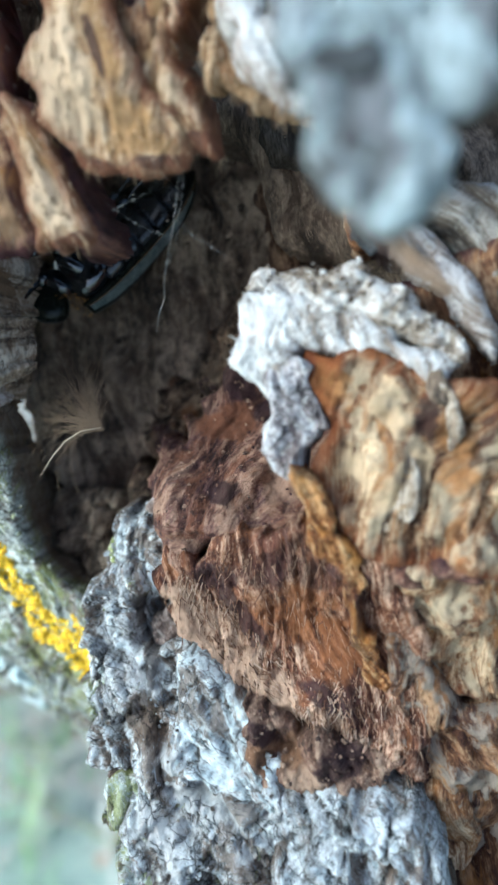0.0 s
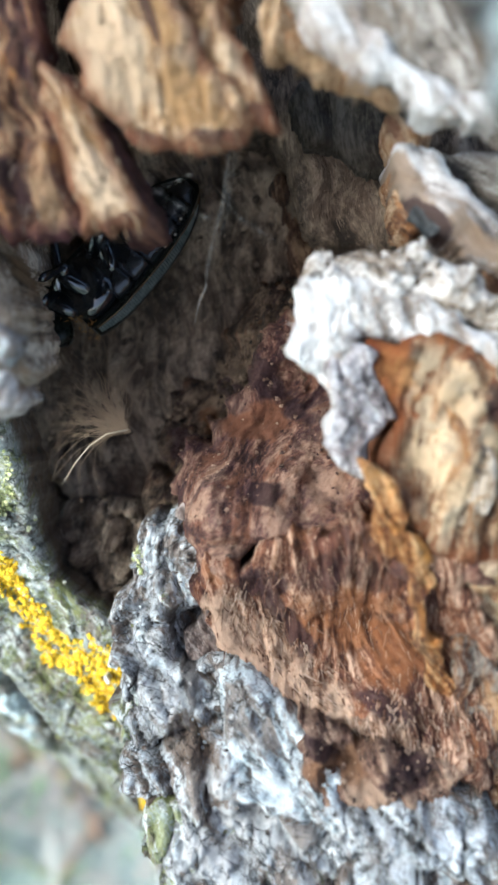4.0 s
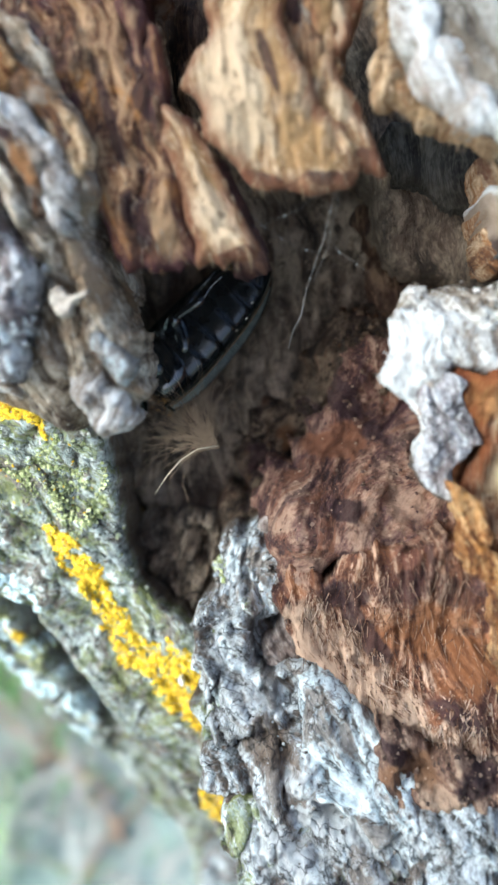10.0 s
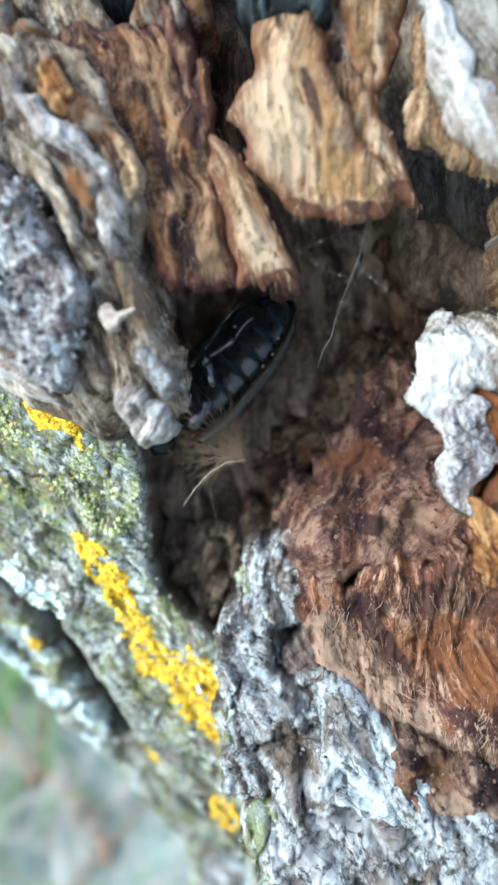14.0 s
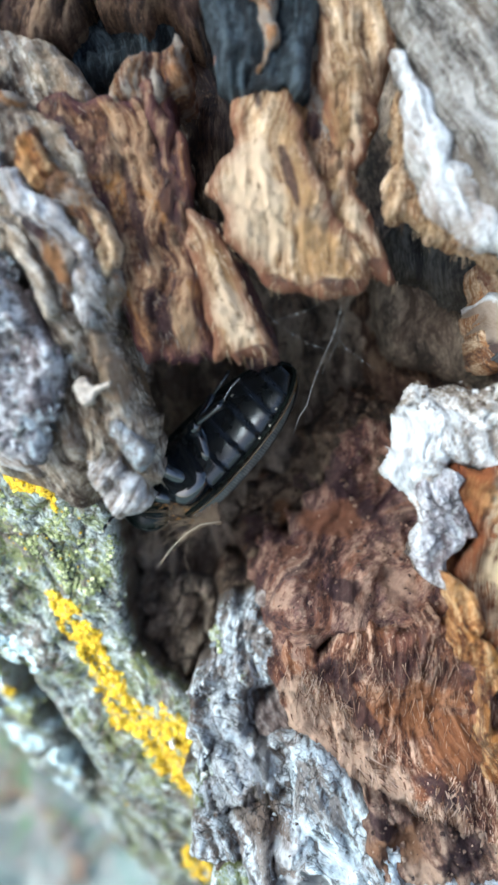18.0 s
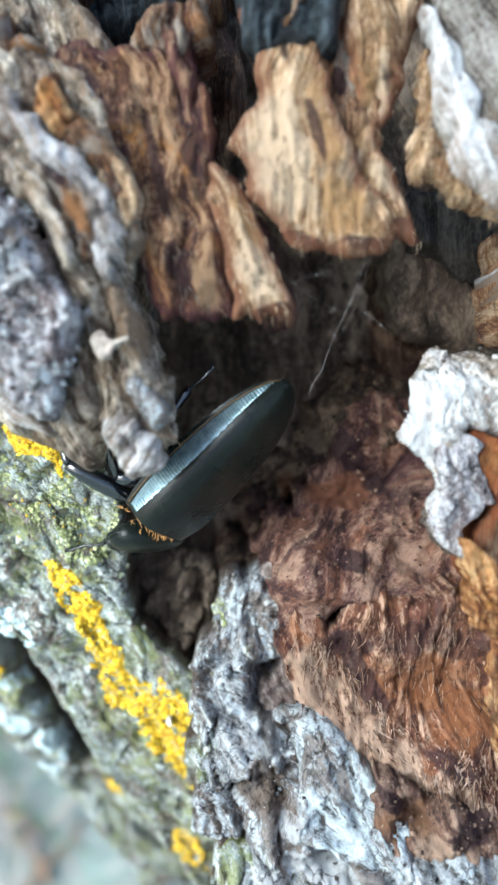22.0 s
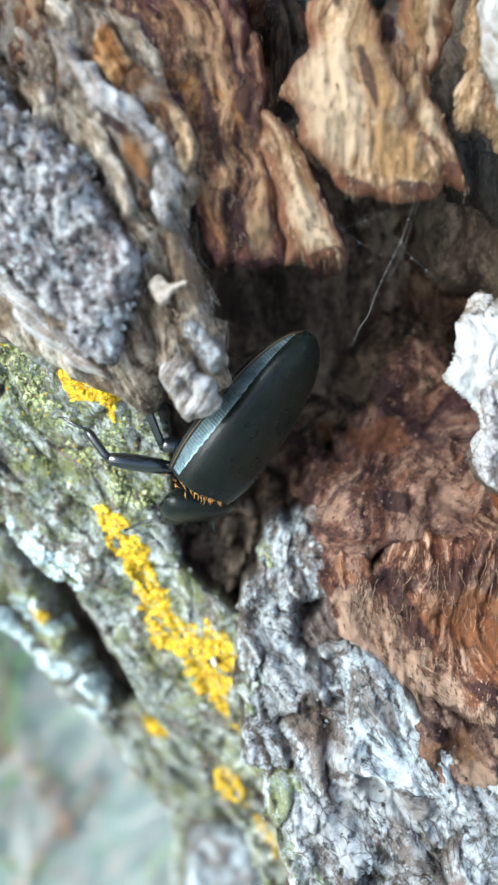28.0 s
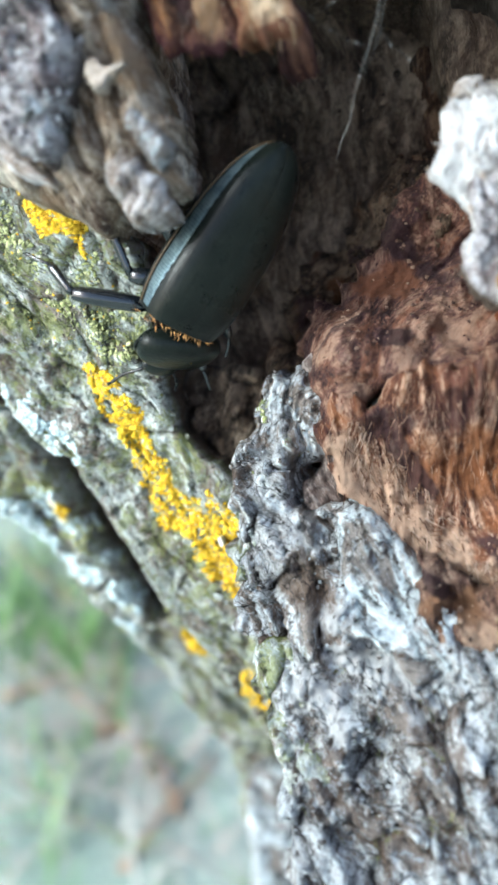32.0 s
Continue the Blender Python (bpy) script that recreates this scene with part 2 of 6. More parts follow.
def scatter(name, ob, count, size, material, parent, seed, area=None, tall=0.5, clump=0.0, sunk=0.2, long=1.0, angle=0.0, label="", lobes=0.0, sparse=-0.05):
    """Many small irregular crumbs or flakes on a piece's face, joined into one mesh."""
    r = np.random.default_rng(seed)
    lo, cell, grid = SURFACE[ob]
    span = np.array(grid.shape) * cell
    if area is not None:
        low, span = np.min(area, 0) - 1, np.ptp(area, 0) + 2
    else:
        low = lo
    x, y = low[0] + r.random(count * 6) * span[0], low[1] + r.random(count * 6) * span[1]
    z, ok = height_on(ob, x, y)
    if area is not None:
        d, _, _ = nearest(rounded(area, rough=0.6, seed=seed), x, y)
        ok &= d > 0
    if clump:
        ok &= fbm(x / clump, y / clump, seed, 3) > sparse
    x, y, z = x[ok][:count], y[ok][:count], z[ok][:count]
    base = np.array([(math.cos(k) * math.sin(b), math.sin(k) * math.sin(b), math.cos(b)) for b in (0.45, 1.15, 1.75) for k in np.arange(7) * 2 * math.pi / 7 + b] + [(0, 0, 1)])
    ring = [[7 * i + j, 7 * i + (j + 1) % 7, 7 * i + 7 + (j + 1) % 7, 7 * i + 7 + j][::-1] for i in (0, 1) for j in range(7)] + [[21, j, (j + 1) % 7] for j in range(7)]
    if not len(x):
        return None
    verts, faces, g = [], [], []
    for k in range(len(x)):
        sz = size * (0.45 + 1.1 * r.random() ** 2)
        turn = r.random() * 6.28 if long == 1 else radians(angle) + 0.4 * r.normal()
        p = base * (1 + 0.28 * r.normal(size=(22, 1))) * sz * np.array([long, 1, tall])
        c, sn = math.cos(turn), math.sin(turn)
        p = np.stack([p[:, 0] * c - p[:, 1] * sn, p[:, 0] * sn + p[:, 1] * c, p[:, 2] + (p[:, 0] * r.normal() + p[:, 1] * r.normal()) * 0.3], 1)
        verts.append(p + (x[k], y[k], z[k] - sunk * sz))
        faces += [[22 * k + i for i in f] for f in ring]
        g.append(np.full(22, r.random()))
    if not lobes:
        verts = np.concatenate(verts)
        me = solid(name, verts, faces, material, {"grain": verts * 1.3, "rim": np.full(len(verts), 9.0), "tone": np.concatenate(g)})
        return link(name, me, parent, label=label, kind="stuff")
    cx, cy = np.floor(x / lobes).astype(int), np.floor(y / lobes).astype(int)
    for c in sorted(set(zip(cx.tolist(), cy.tolist()))):
        own = [k for k in range(len(x)) if (cx[k], cy[k]) == c]
        v = np.concatenate([verts[k] for k in own])
        f = [[22 * j + i for i in q] for j in range(len(own)) for q in ring]
        link(name, solid(name, v, f, material, {"grain": v * 1.3, "tone": np.concatenate([g[k] for k in own])}), parent)
    return parent


def strands(name, ob, count, length, width, angle, material, parent, seed, lift=0.4, area=None, droop=0.0, label="", spread=0.25):
    """Loose torn fibres lying along the grain of a piece, joined into one mesh."""
    r = np.random.default_rng(seed)
    lo, cell, grid = SURFACE[ob]
    span = np.array(grid.shape) * cell
    x, y = lo[0] + r.random(count * 6) * span[0], lo[1] + r.random(count * 6) * span[1]
    z, ok = height_on(ob, x, y)
    if area is not None:
        d, _, _ = nearest(rounded(area), x, y)
        ok &= d > 0
    x, y, z = x[ok][:count], y[ok][:count], z[ok][:count]
    verts, faces, tone = [], [], []
    for k in range(len(x)):
        a, ln, w = radians(angle(x[k], y[k]) if callable(angle) else angle) + spread * r.normal(), length * (0.4 + r.random()), width * (0.5 + r.random())
        bend = 0.2 * r.normal()
        b0 = len(verts) * 12
        rows = []
        for i in range(4):
            f = i / 3
            aa = a + bend * f
            px, py = x[k] + ln * f * math.cos(aa), y[k] + ln * f * math.sin(aa)
            pz = z[k] + lift * (0.15 + math.sin(f * 2.6) * (0.5 + r.random() * 0.5)) - droop * f * f
            ww = w * (1 - 0.75 * f)
            nx, ny = -math.sin(aa), math.cos(aa)
            rows += [(px - nx * ww, py - ny * ww, pz - 0.3 * ww), (px, py, pz + ww), (px + nx * ww, py + ny * ww, pz - 0.3 * ww)]
        verts.append(rows)
        for i in range(3):
            for j in range(3):
                faces.append([b0 + 3 * i + j, b0 + 3 * i + (j + 1) % 3, b0 + 3 * i + 3 + (j + 1) % 3, b0 + 3 * i + 3 + j])
        tone.append(np.full(12, r.random()))
    verts = np.array(verts).reshape(-1, 3)
    me = solid(name, verts, faces, material, {"grain": verts, "rim": np.full(len(verts), 9.0), "tone": np.concatenate(tone)})
    return link(name, me, parent, label=label, kind="stuff")


# ---- materials ----
class Nodes:
    """Short hand for building a node material."""

    def __init__(self, name):
        self.mat = bpy.data.materials.new(name)
        self.mat.use_nodes = True
        self.tree = self.mat.node_tree
        self.shader = self.tree.nodes["Principled BSDF"]

    def add(self, kind, outs=0, _set=None, **ins):
        node = self.tree.nodes.new("ShaderNode" + kind)
        for key, value in (_set or {}).items():
            setattr(node, key, value)
        for key, value in ins.items():
            self.feed(node.inputs[key.replace("_", " ")], value)
        return node.outputs[outs]

    def feed(self, socket, value):
        if isinstance(value, bpy.types.NodeSocket):
            self.tree.links.new(value, socket)
        else:
            socket.default_value = value

    def attr(self, name):
        node = self.tree.nodes.new("ShaderNodeAttribute")
        node.attribute_name = name
        return node

    def scaled(self, vector, k):
        node = self.tree.nodes.new("ShaderNodeVectorMath")
        node.operation = "MULTIPLY"
        self.feed(node.inputs[0], vector)
        node.inputs[1].default_value = k
        return node.outputs[0]

    def noise(self, vector, scale, detail=5.0, rough=0.6, distort=0.0):
        return self.add("TexNoise", Vector=vector, Scale=scale, Detail=detail, Roughness=rough, Distortion=distort)

    def ramp(self, fac, stops, smooth=False):
        node = self.tree.nodes.new("ShaderNodeValToRGB")
        node.color_ramp.interpolation = "EASE" if smooth else "LINEAR"
        el = node.color_ramp.elements
        while len(el) < len(stops):
            el.new(0.5)
        for e, (p, c) in zip(el, stops):
            e.position = p
            e.color = (*c, 1) if isinstance(c, tuple) else (c, c, c, 1)
        self.feed(node.inputs[0], fac)
        return node.outputs[0]

    def mix(self, fac, a, b, mode="MIX"):
        node = self.tree.nodes.new("ShaderNodeMix")
        node.data_type, node.blend_type = "RGBA", mode
        self.feed(node.inputs[0], fac)
        self.feed(node.inputs[6], a if not isinstance(a, tuple) else (*a, 1))
        self.feed(node.inputs[7], b if not isinstance(b, tuple) else (*b, 1))
        return node.outputs[2]

    def calc(self, op, a, b=0.0):
        node = self.tree.nodes.new("ShaderNodeMath")
        node.operation = op
        self.feed(node.inputs[0], a)
        self.feed(node.inputs[1], b)
        return node.outputs[0]

    def finish(self, colour, rough, bump=None, strength=0.5, dist=0.0004, spec=0.4):
        self.feed(self.shader.inputs["Base Color"], colour)
        self.feed(self.shader.inputs["Roughness"], rough)
        self.shader.inputs["Specular IOR Level"].default_value = spec
        if bump is not None:
            node = self.tree.nodes.new("ShaderNodeBump")
            node.inputs["Strength"].default_value, node.inputs["Distance"].default_value = strength, dist
            self.feed(node.inputs["Height"], bump)
            self.tree.links.new(node.outputs[0], self.shader.inputs["Normal"])
        return self.mat


def wood(name, dark, mid, light, stain, stained=0.5, tip=None, tip_width=2.0, pale=None, fibre=(0.28, 2.2), rough=0.8, patch=0.11, vivid=0.0, hot=(0.36, 0.16, 0.04), bruised=(0.032, 0.014, 0.018)):
    """Weathered wood: fibres along the grain, large stains, specks of pale torn fibre, a stained or bleached rim."""
    n = Nodes(name)
    g, tone = n.attr("grain").outputs["Vector"], n.attr("tone").outputs["Fac"]
    f1 = n.noise(n.scaled(g, (fibre[0], fibre[1], 0.3)), 1.0, 8.0, 0.72, 0.5)
    f2 = n.noise(n.scaled(g, (fibre[0] * 4, fibre[1] * 3.0, 1.6)), 1.0, 5.0, 0.7)
    f = n.calc("ADD", n.calc("ADD", n.calc("MULTIPLY", f1, 0.5), n.calc("MULTIPLY", f2, 0.25)), n.calc("MULTIPLY", tone, 0.3))
    colour = n.ramp(f, [(0.42, dark), (0.515, mid), (0.61, light)])
    big = n.noise(n.scaled(g, (patch * 0.7, patch * 1.6, patch)), 1.0, 6.0, 0.68, 0.8)
    colour = n.mix(n.ramp(big, [(0.62 - 0.22 * stained, 0.0), (0.70 - 0.16 * stained, 0.8)]), colour, n.mix(f, tuple(0.5 * c for c in stain), tuple(1.5 * c for c in stain)))
    glow = n.noise(n.scaled(g, (patch * 0.9, patch * 2.2, patch * 1.1)), 1.0, 6.0, 0.7, 1.0)
    colour = n.mix(n.ramp(glow, [(0.52, 0.0), (0.62, vivid)]), colour, n.mix(f, tuple(0.5 * c for c in hot), tuple(1.6 * c for c in hot)))
    bruise = n.noise(n.scaled(g, (patch * 0.8, patch * 2.6, patch * 1.7)), 1.0, 4.0, 0.55, 0.7)
    colour = n.mix(n.ramp(bruise, [(0.37, vivid), (0.47, 0.0)]), colour, (0.035, 0.014, 0.018))
    specks = n.noise(n.scaled(g, (0.5, 3.0, 1.2)), 1.0, 4.0, 0.75)
    colour = n.mix(n.ramp(specks, [(0.58, 0.0), (0.68, 0.8)]), colour, light)
    holes = n.noise(n.scaled(g, (0.45, 3.2, 1.0)), 1.0, 4.0, 0.6)
    colour = n.mix(n.ramp(holes, [(0.29, 0.22), (0.37, 0.0)]), colour, tuple(0.45 * c for c in dark))
    if pale:
        wash = n.noise(n.scaled(g, (0.13, 0.3, 0.2)), 1.0, 7.0, 0.7, 0.5)
        colour = n.mix(n.ramp(wash, [(0.48, 0.0), (0.56, 0.85)]), colour, n.mix(f2, tuple(0.55 * c for c in pale), pale))
    marks = n.tree.nodes.new("ShaderNodeSeparateXYZ")
    n.feed(marks.inputs[0], n.attr("stain").outputs["Vector"])
    for k, tint in ((2, light), (1, hot), (0, bruised)):
        m = n.calc("ADD", marks.outputs[k], n.calc("MULTIPLY", n.calc("SUBTRACT", f1, 0.5), 0.7))
        colour = n.mix(n.ramp(m, [(0.30, 0.0), (0.62, 0.85)]), colour, n.mix(f, tuple((0.7 if k == 2 else 0.5) * c for c in tint), tuple(min(0.85, (1.05 if k == 2 else 1.4) * c) for c in tint)))
    if tip:
        r = n.calc("ADD", n.attr("rim").outputs["Fac"], n.calc("MULTIPLY", n.calc("SUBTRACT", f1, 0.5), tip_width * 4))
        colour = n.mix(n.ramp(n.calc("DIVIDE", r, tip_width * 2), [(0.1, 0.85), (0.8, 0.0)]), colour, tip)
    h = n.calc("ADD", n.calc("MULTIPLY", f1, 0.6), n.calc("MULTIPLY", f2, 0.4))
    return n.finish(colour, n.ramp(f, [(0.3, rough - 0.1), (0.7, rough + 0.12)]), h, 1.0, 0.0016, 0.22)


def bark(name, dark, mid, light, lichen=None, amount=0.5, second=None, warm=(0.16, 0.11, 0.08)):
    """Grey flaky bark with pale crust and specks of lichen."""
    n = Nodes(name)
    g, tone = n.attr("grain").outputs["Vector"], n.attr("tone").outputs["Fac"]
    f1 = n.noise(n.scaled(g, (0.28, 0.95, 0.5)), 1.0, 10.0, 0.8, 0.7)
    grit = n.noise(n.scaled(g, (1.6, 3.0, 2.2)), 1.0, 5.0, 0.8, 0.4)
    f = n.calc("ADD", n.calc("ADD", n.calc("MULTIPLY", f1, 0.42), n.calc("MULTIPLY", grit, 0.3)), n.calc("MULTIPLY", tone, 0.32))
    colour = n.ramp(f, [(0.40, dark), (0.50, mid), (0.60, light)])
    colour = n.mix(n.ramp(n.noise(n.scaled(g, (0.12, 0.2, 0.16)), 1.0, 6.0, 0.7, 0.5), [(0.49, 0.0), (0.56, 0.8)]), colour, n.mix(f, tuple(0.3 * c for c in warm), tuple(1.9 * c for c in warm)))
    if lichen:
        l1 = n.noise(n.scaled(g, (0.2, 0.24, 0.2)), 1.0, 10.0, 0.82, 0.8)
        colour = n.mix(n.ramp(l1, [(0.6 - 0.14 * amount, 0.0), (0.64 - 0.12 * amount, 0.8)]), colour, n.mix(grit, tuple(0.4 * c for c in lichen), tuple(1.3 * c for c in lichen)))
    if second:
        l2 = n.noise(n.scaled(g, (0.3, 0.34, 0.3)), 1.0, 9.0, 0.78, 1.2)
        colour = n.mix(n.ramp(l2, [(0.54, 0.0), (0.59, 0.8)]), colour, n.mix(grit, tuple(0.6 * c for c in second), tuple(min(0.85, 1.25 * c) for c in second)))
    pits = n.noise(n.scaled(g, (0.9, 2.4, 1.4)), 1.0, 7.0, 0.8, 0.6)
    colour = n.mix(n.ramp(pits, [(0.37, 0.9), (0.42, 0.0)]), colour, tuple(0.5 * c for c in dark))
    marks = n.tree.nodes.new("ShaderNodeSeparateXYZ")
    n.feed(marks.inputs[0], n.attr("stain").outputs["Vector"])
    for k, tint in ((2, light), (1, warm), (0, dark)):
        m = n.calc("ADD", marks.outputs[k], n.calc("MULTIPLY", n.calc("SUBTRACT", f1, 0.5), 1.2))
        colour = n.mix(n.ramp(m, [(0.30, 0.0), (0.60, 0.85)]), colour, n.mix(f, tuple(0.4 * c for c in tint), tuple(min(0.88, 1.5 * c) for c in tint)))
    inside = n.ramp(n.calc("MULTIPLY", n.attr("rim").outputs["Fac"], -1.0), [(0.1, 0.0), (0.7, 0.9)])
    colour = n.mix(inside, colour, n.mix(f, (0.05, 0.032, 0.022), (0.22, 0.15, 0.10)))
    # fine cracks between small scales
    bent = n.add("VectorMath", 0, {"operation": "ADD"})
    n.feed(bent.node.inputs[0], n.scaled(g, (0.55, 1.0, 0.8)))
    n.feed(bent.node.inputs[1], n.scaled(n.add("TexNoise", 1, Vector=g, Scale=0.9, Detail=4.0), (1.1, 1.1, 1.1)))
    gap = n.add("TexVoronoi", 0, {"feature": "DISTANCE_TO_EDGE"}, Vector=bent, Scale=0.62)
    line = n.calc("MULTIPLY", n.ramp(gap, [(0.0, 1.0), (0.07, 0.0)]), n.ramp(n.noise(n.scaled(g, (0.25, 0.3, 0.3)), 1.0, 4.0), [(0.42, 0.0), (0.55, 0.85)]))
    colour = n.mix(line, colour, tuple(0.35 * c for c in dark))
    h = n.calc("SUBTRACT", n.calc("ADD", n.calc("MULTIPLY", f1, 0.6), n.calc("MULTIPLY", grit, 0.4)), n.calc("MULTIPLY", line, 0.25))
    return n.finish(colour, 0.9, h, 1.0, 0.0014, 0.18)


TAN_TONES = (0.15, 0.07, 0.032), (0.44, 0.28, 0.15), (0.71, 0.53, 0.355), (0.27, 0.135, 0.062), 0.35
BROWN_TONES = (0.036, 0.014, 0.013), (0.155, 0.068, 0.033), (0.45, 0.28, 0.16), (0.12, 0.05, 0.026), 0.45
TAN = wood("tan_wood", *TAN_TONES, tip=(0.22, 0.085, 0.045), tip_width=1.1, fibre=(0.12, 2.0), vivid=0.45, hot=(0.40, 0.23, 0.10))
TAN_EDGE = wood("tan_torn_wood", *TAN_TONES, fibre=(0.14, 2.0), vivid=0.35, hot=(0.40, 0.23, 0.10))
BROWN = wood("brown_wood", *BROWN_TONES, tip=(0.08, 0.026, 0.032), tip_width=1.2, vivid=0.9, hot=(0.36, 0.155, 0.042), rough=0.68)
BROWN_STRIP = wood("brown_strip_wood", *BROWN_TONES, vivid=0.6, hot=(0.30, 0.14, 0.055), pale=(0.42, 0.36, 0.30))
AMBER = wood("amber_wood", (0.11, 0.045, 0.022), (0.33, 0.175, 0.09), (0.72, 0.54, 0.34), (0.19, 0.085, 0.04), 0.5, tip=(0.20, 0.05, 0.012), tip_width=1.8, pale=(0.62, 0.50, 0.34), vivid=0.7, hot=(0.40, 0.185, 0.065))
RUSSET = wood("russet_wood", (0.07, 0.026, 0.02), (0.37, 0.185, 0.09), (0.76, 0.57, 0.38), (0.12, 0.045, 0.03), 0.45, fibre=(0.3, 2.8), vivid=0.85, hot=(0.34, 0.14, 0.045))
RED_ROT = wood("red_rot", (0.034, 0.015, 0.015), (0.155, 0.070, 0.050), (0.38, 0.235, 0.165), (0.07, 0.03, 0.036), 0.55, fibre=(0.5, 1.0), rough=0.8, vivid=0.7, hot=(0.20, 0.080, 0.042))
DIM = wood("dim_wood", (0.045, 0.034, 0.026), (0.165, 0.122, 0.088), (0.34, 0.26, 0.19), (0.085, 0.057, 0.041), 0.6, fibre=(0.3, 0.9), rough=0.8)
DUN = wood("dun_wood", (0.10, 0.068, 0.046), (0.46, 0.365, 0.27), (0.80, 0.73, 0.62), (0.22, 0.135, 0.075), 0.5, rough=0.75, vivid=0.55, hot=(0.30, 0.19, 0.11))
PURPLE = wood("purple_stained_wood", (0.02, 0.008, 0.010), (0.092, 0.036, 0.033), (0.26, 0.13, 0.09), (0.055, 0.019, 0.021), 0.5, rough=0.5)
GREY_WOOD = wood("grey_weathered_wood", (0.07, 0.055, 0.044), (0.29, 0.255, 0.215), (0.55, 0.52, 0.47), (0.17, 0.125, 0.085), 0.45, rough=0.75)
DUN_ROT = wood("dun_rot", (0.045, 0.026, 0.021), (0.20, 0.112, 0.078), (0.45, 0.31, 0.22), (0.10, 0.05, 0.04), 0.5, fibre=(0.5, 1.2), rough=0.8, hot=(0.21, 0.105, 0.055))
STONY = wood("stony_rot", (0.055, 0.042, 0.04), (0.235, 0.185, 0.165), (0.52, 0.45, 0.41), (0.13, 0.085, 0.07), 0.5, fibre=(0.5, 1.3), rough=0.8)
SLATE = wood("slate_grey_wood", (0.03, 0.034, 0.038), (0.075, 0.085, 0.092), (0.17, 0.18, 0.185), (0.06, 0.055, 0.05), 0.4, rough=0.7)
# base colour lowered to deepen the shade in recesses
DUSK = wood("shade_dark_wood", (0.02, 0.012, 0.010), (0.10, 0.055, 0.034), (0.27, 0.17, 0.105), (0.05, 0.024, 0.018), 0.6, rough=0.75)
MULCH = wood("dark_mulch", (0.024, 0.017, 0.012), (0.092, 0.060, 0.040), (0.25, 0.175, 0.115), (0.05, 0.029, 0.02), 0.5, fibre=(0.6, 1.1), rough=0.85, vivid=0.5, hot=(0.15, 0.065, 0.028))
BOWL = wood("bowl_wood", (0.05, 0.018, 0.014), (0.21, 0.084, 0.046), (0.70, 0.47, 0.33), (0.13, 0.046, 0.03), 0.45, fibre=(0.3, 2.6), vivid=0.6, hot=(0.30, 0.115, 0.045))
FRAY = wood("frayed_fibre", (0.20, 0.09, 0.05), (0.52, 0.31, 0.20), (0.80, 0.60, 0.46), (0.32, 0.15, 0.08), 0.3, fibre=(0.3, 2.6))
# wood of the hollow with its gloom put into the base colour
INNER = wood("shaded_inner_wood", (0.018, 0.015, 0.013), (0.058, 0.05, 0.04), (0.13, 0.115, 0.095), (0.036, 0.028, 0.021), 0.6, rough=0.8)
SILVER = wood("silver_wood", (0.17, 0.13, 0.11), (0.58, 0.545, 0.52), (0.82, 0.81, 0.81), (0.28, 0.19, 0.125), 0.55, rough=0.8, hot=(0.30, 0.20, 0.13))
BLACK = wood("dark_wood", (0.006, 0.008, 0.010), (0.020, 0.027, 0.032), (0.10, 0.125, 0.14), (0.011, 0.012, 0.014), 0.5, rough=0.6)
WHITE = wood("bleached_wood", (0.22, 0.175, 0.145), (0.52, 0.50, 0.475), (0.78, 0.78, 0.77), (0.36, 0.28, 0.22), 0.3, fibre=(0.5, 1.2), rough=0.85)
SEAM = wood("orange_wood", (0.10, 0.03, 0.012), (0.36, 0.15, 0.05), (0.68, 0.44, 0.22), (0.25, 0.09, 0.025), 0.4, vivid=0.6, hot=(0.50, 0.21, 0.045), rough=0.5)
CRUST = wood("crusted_wood", (0.12, 0.085, 0.06), (0.42, 0.35, 0.28), (0.84, 0.81, 0.77), (0.18, 0.13, 0.095), 0.6, fibre=(0.9, 1.1), rough=0.85)
GREY_BARK = bark("grey_bark", (0.085, 0.074, 0.07), (0.45, 0.46, 0.46), (0.80, 0.85, 0.86), (0.30, 0.32, 0.12), 0.12, (0.56, 0.62, 0.68))
LICHEN_BARK = bark("lichen_bark", (0.13, 0.13, 0.11), (0.50, 0.53, 0.49), (0.82, 0.87, 0.84), (0.33, 0.37, 0.13), 0.75, (0.44, 0.52, 0.49))
WARTY_BARK = bark("warty_bark", (0.07, 0.058, 0.06), (0.42, 0.385, 0.385), (0.84, 0.84, 0.86), None, 0.0, (0.66, 0.65, 0.67), warm=(0.22, 0.165, 0.16))
WHITE_BARK = bark("white_bark", (0.15, 0.14, 0.135), (0.58, 0.66, 0.69), (0.82, 0.90, 0.92), None, 0.0, (0.68, 0.80, 0.85))
PALE_BARK = bark("pale_block_bark", (0.07, 0.062, 0.055), (0.42, 0.44, 0.45), (0.78, 0.83, 0.86), None, 0.0, (0.58, 0.66, 0.71))
BLUE_BARK = bark("blue_grey_bark", (0.13, 0.145, 0.15), (0.50, 0.61, 0.64), (0.68, 0.80, 0.83), None, 0.0, (0.57, 0.72, 0.76), warm=(0.12, 0.10, 0.11))

# ---- the trunk ----
trunk = root("rotten_tree_trunk", Matrix.Translation((0.33, -0.22, 0)), "leaning tree trunk with a rotten brown hollow and grey lichened bark", "tree")


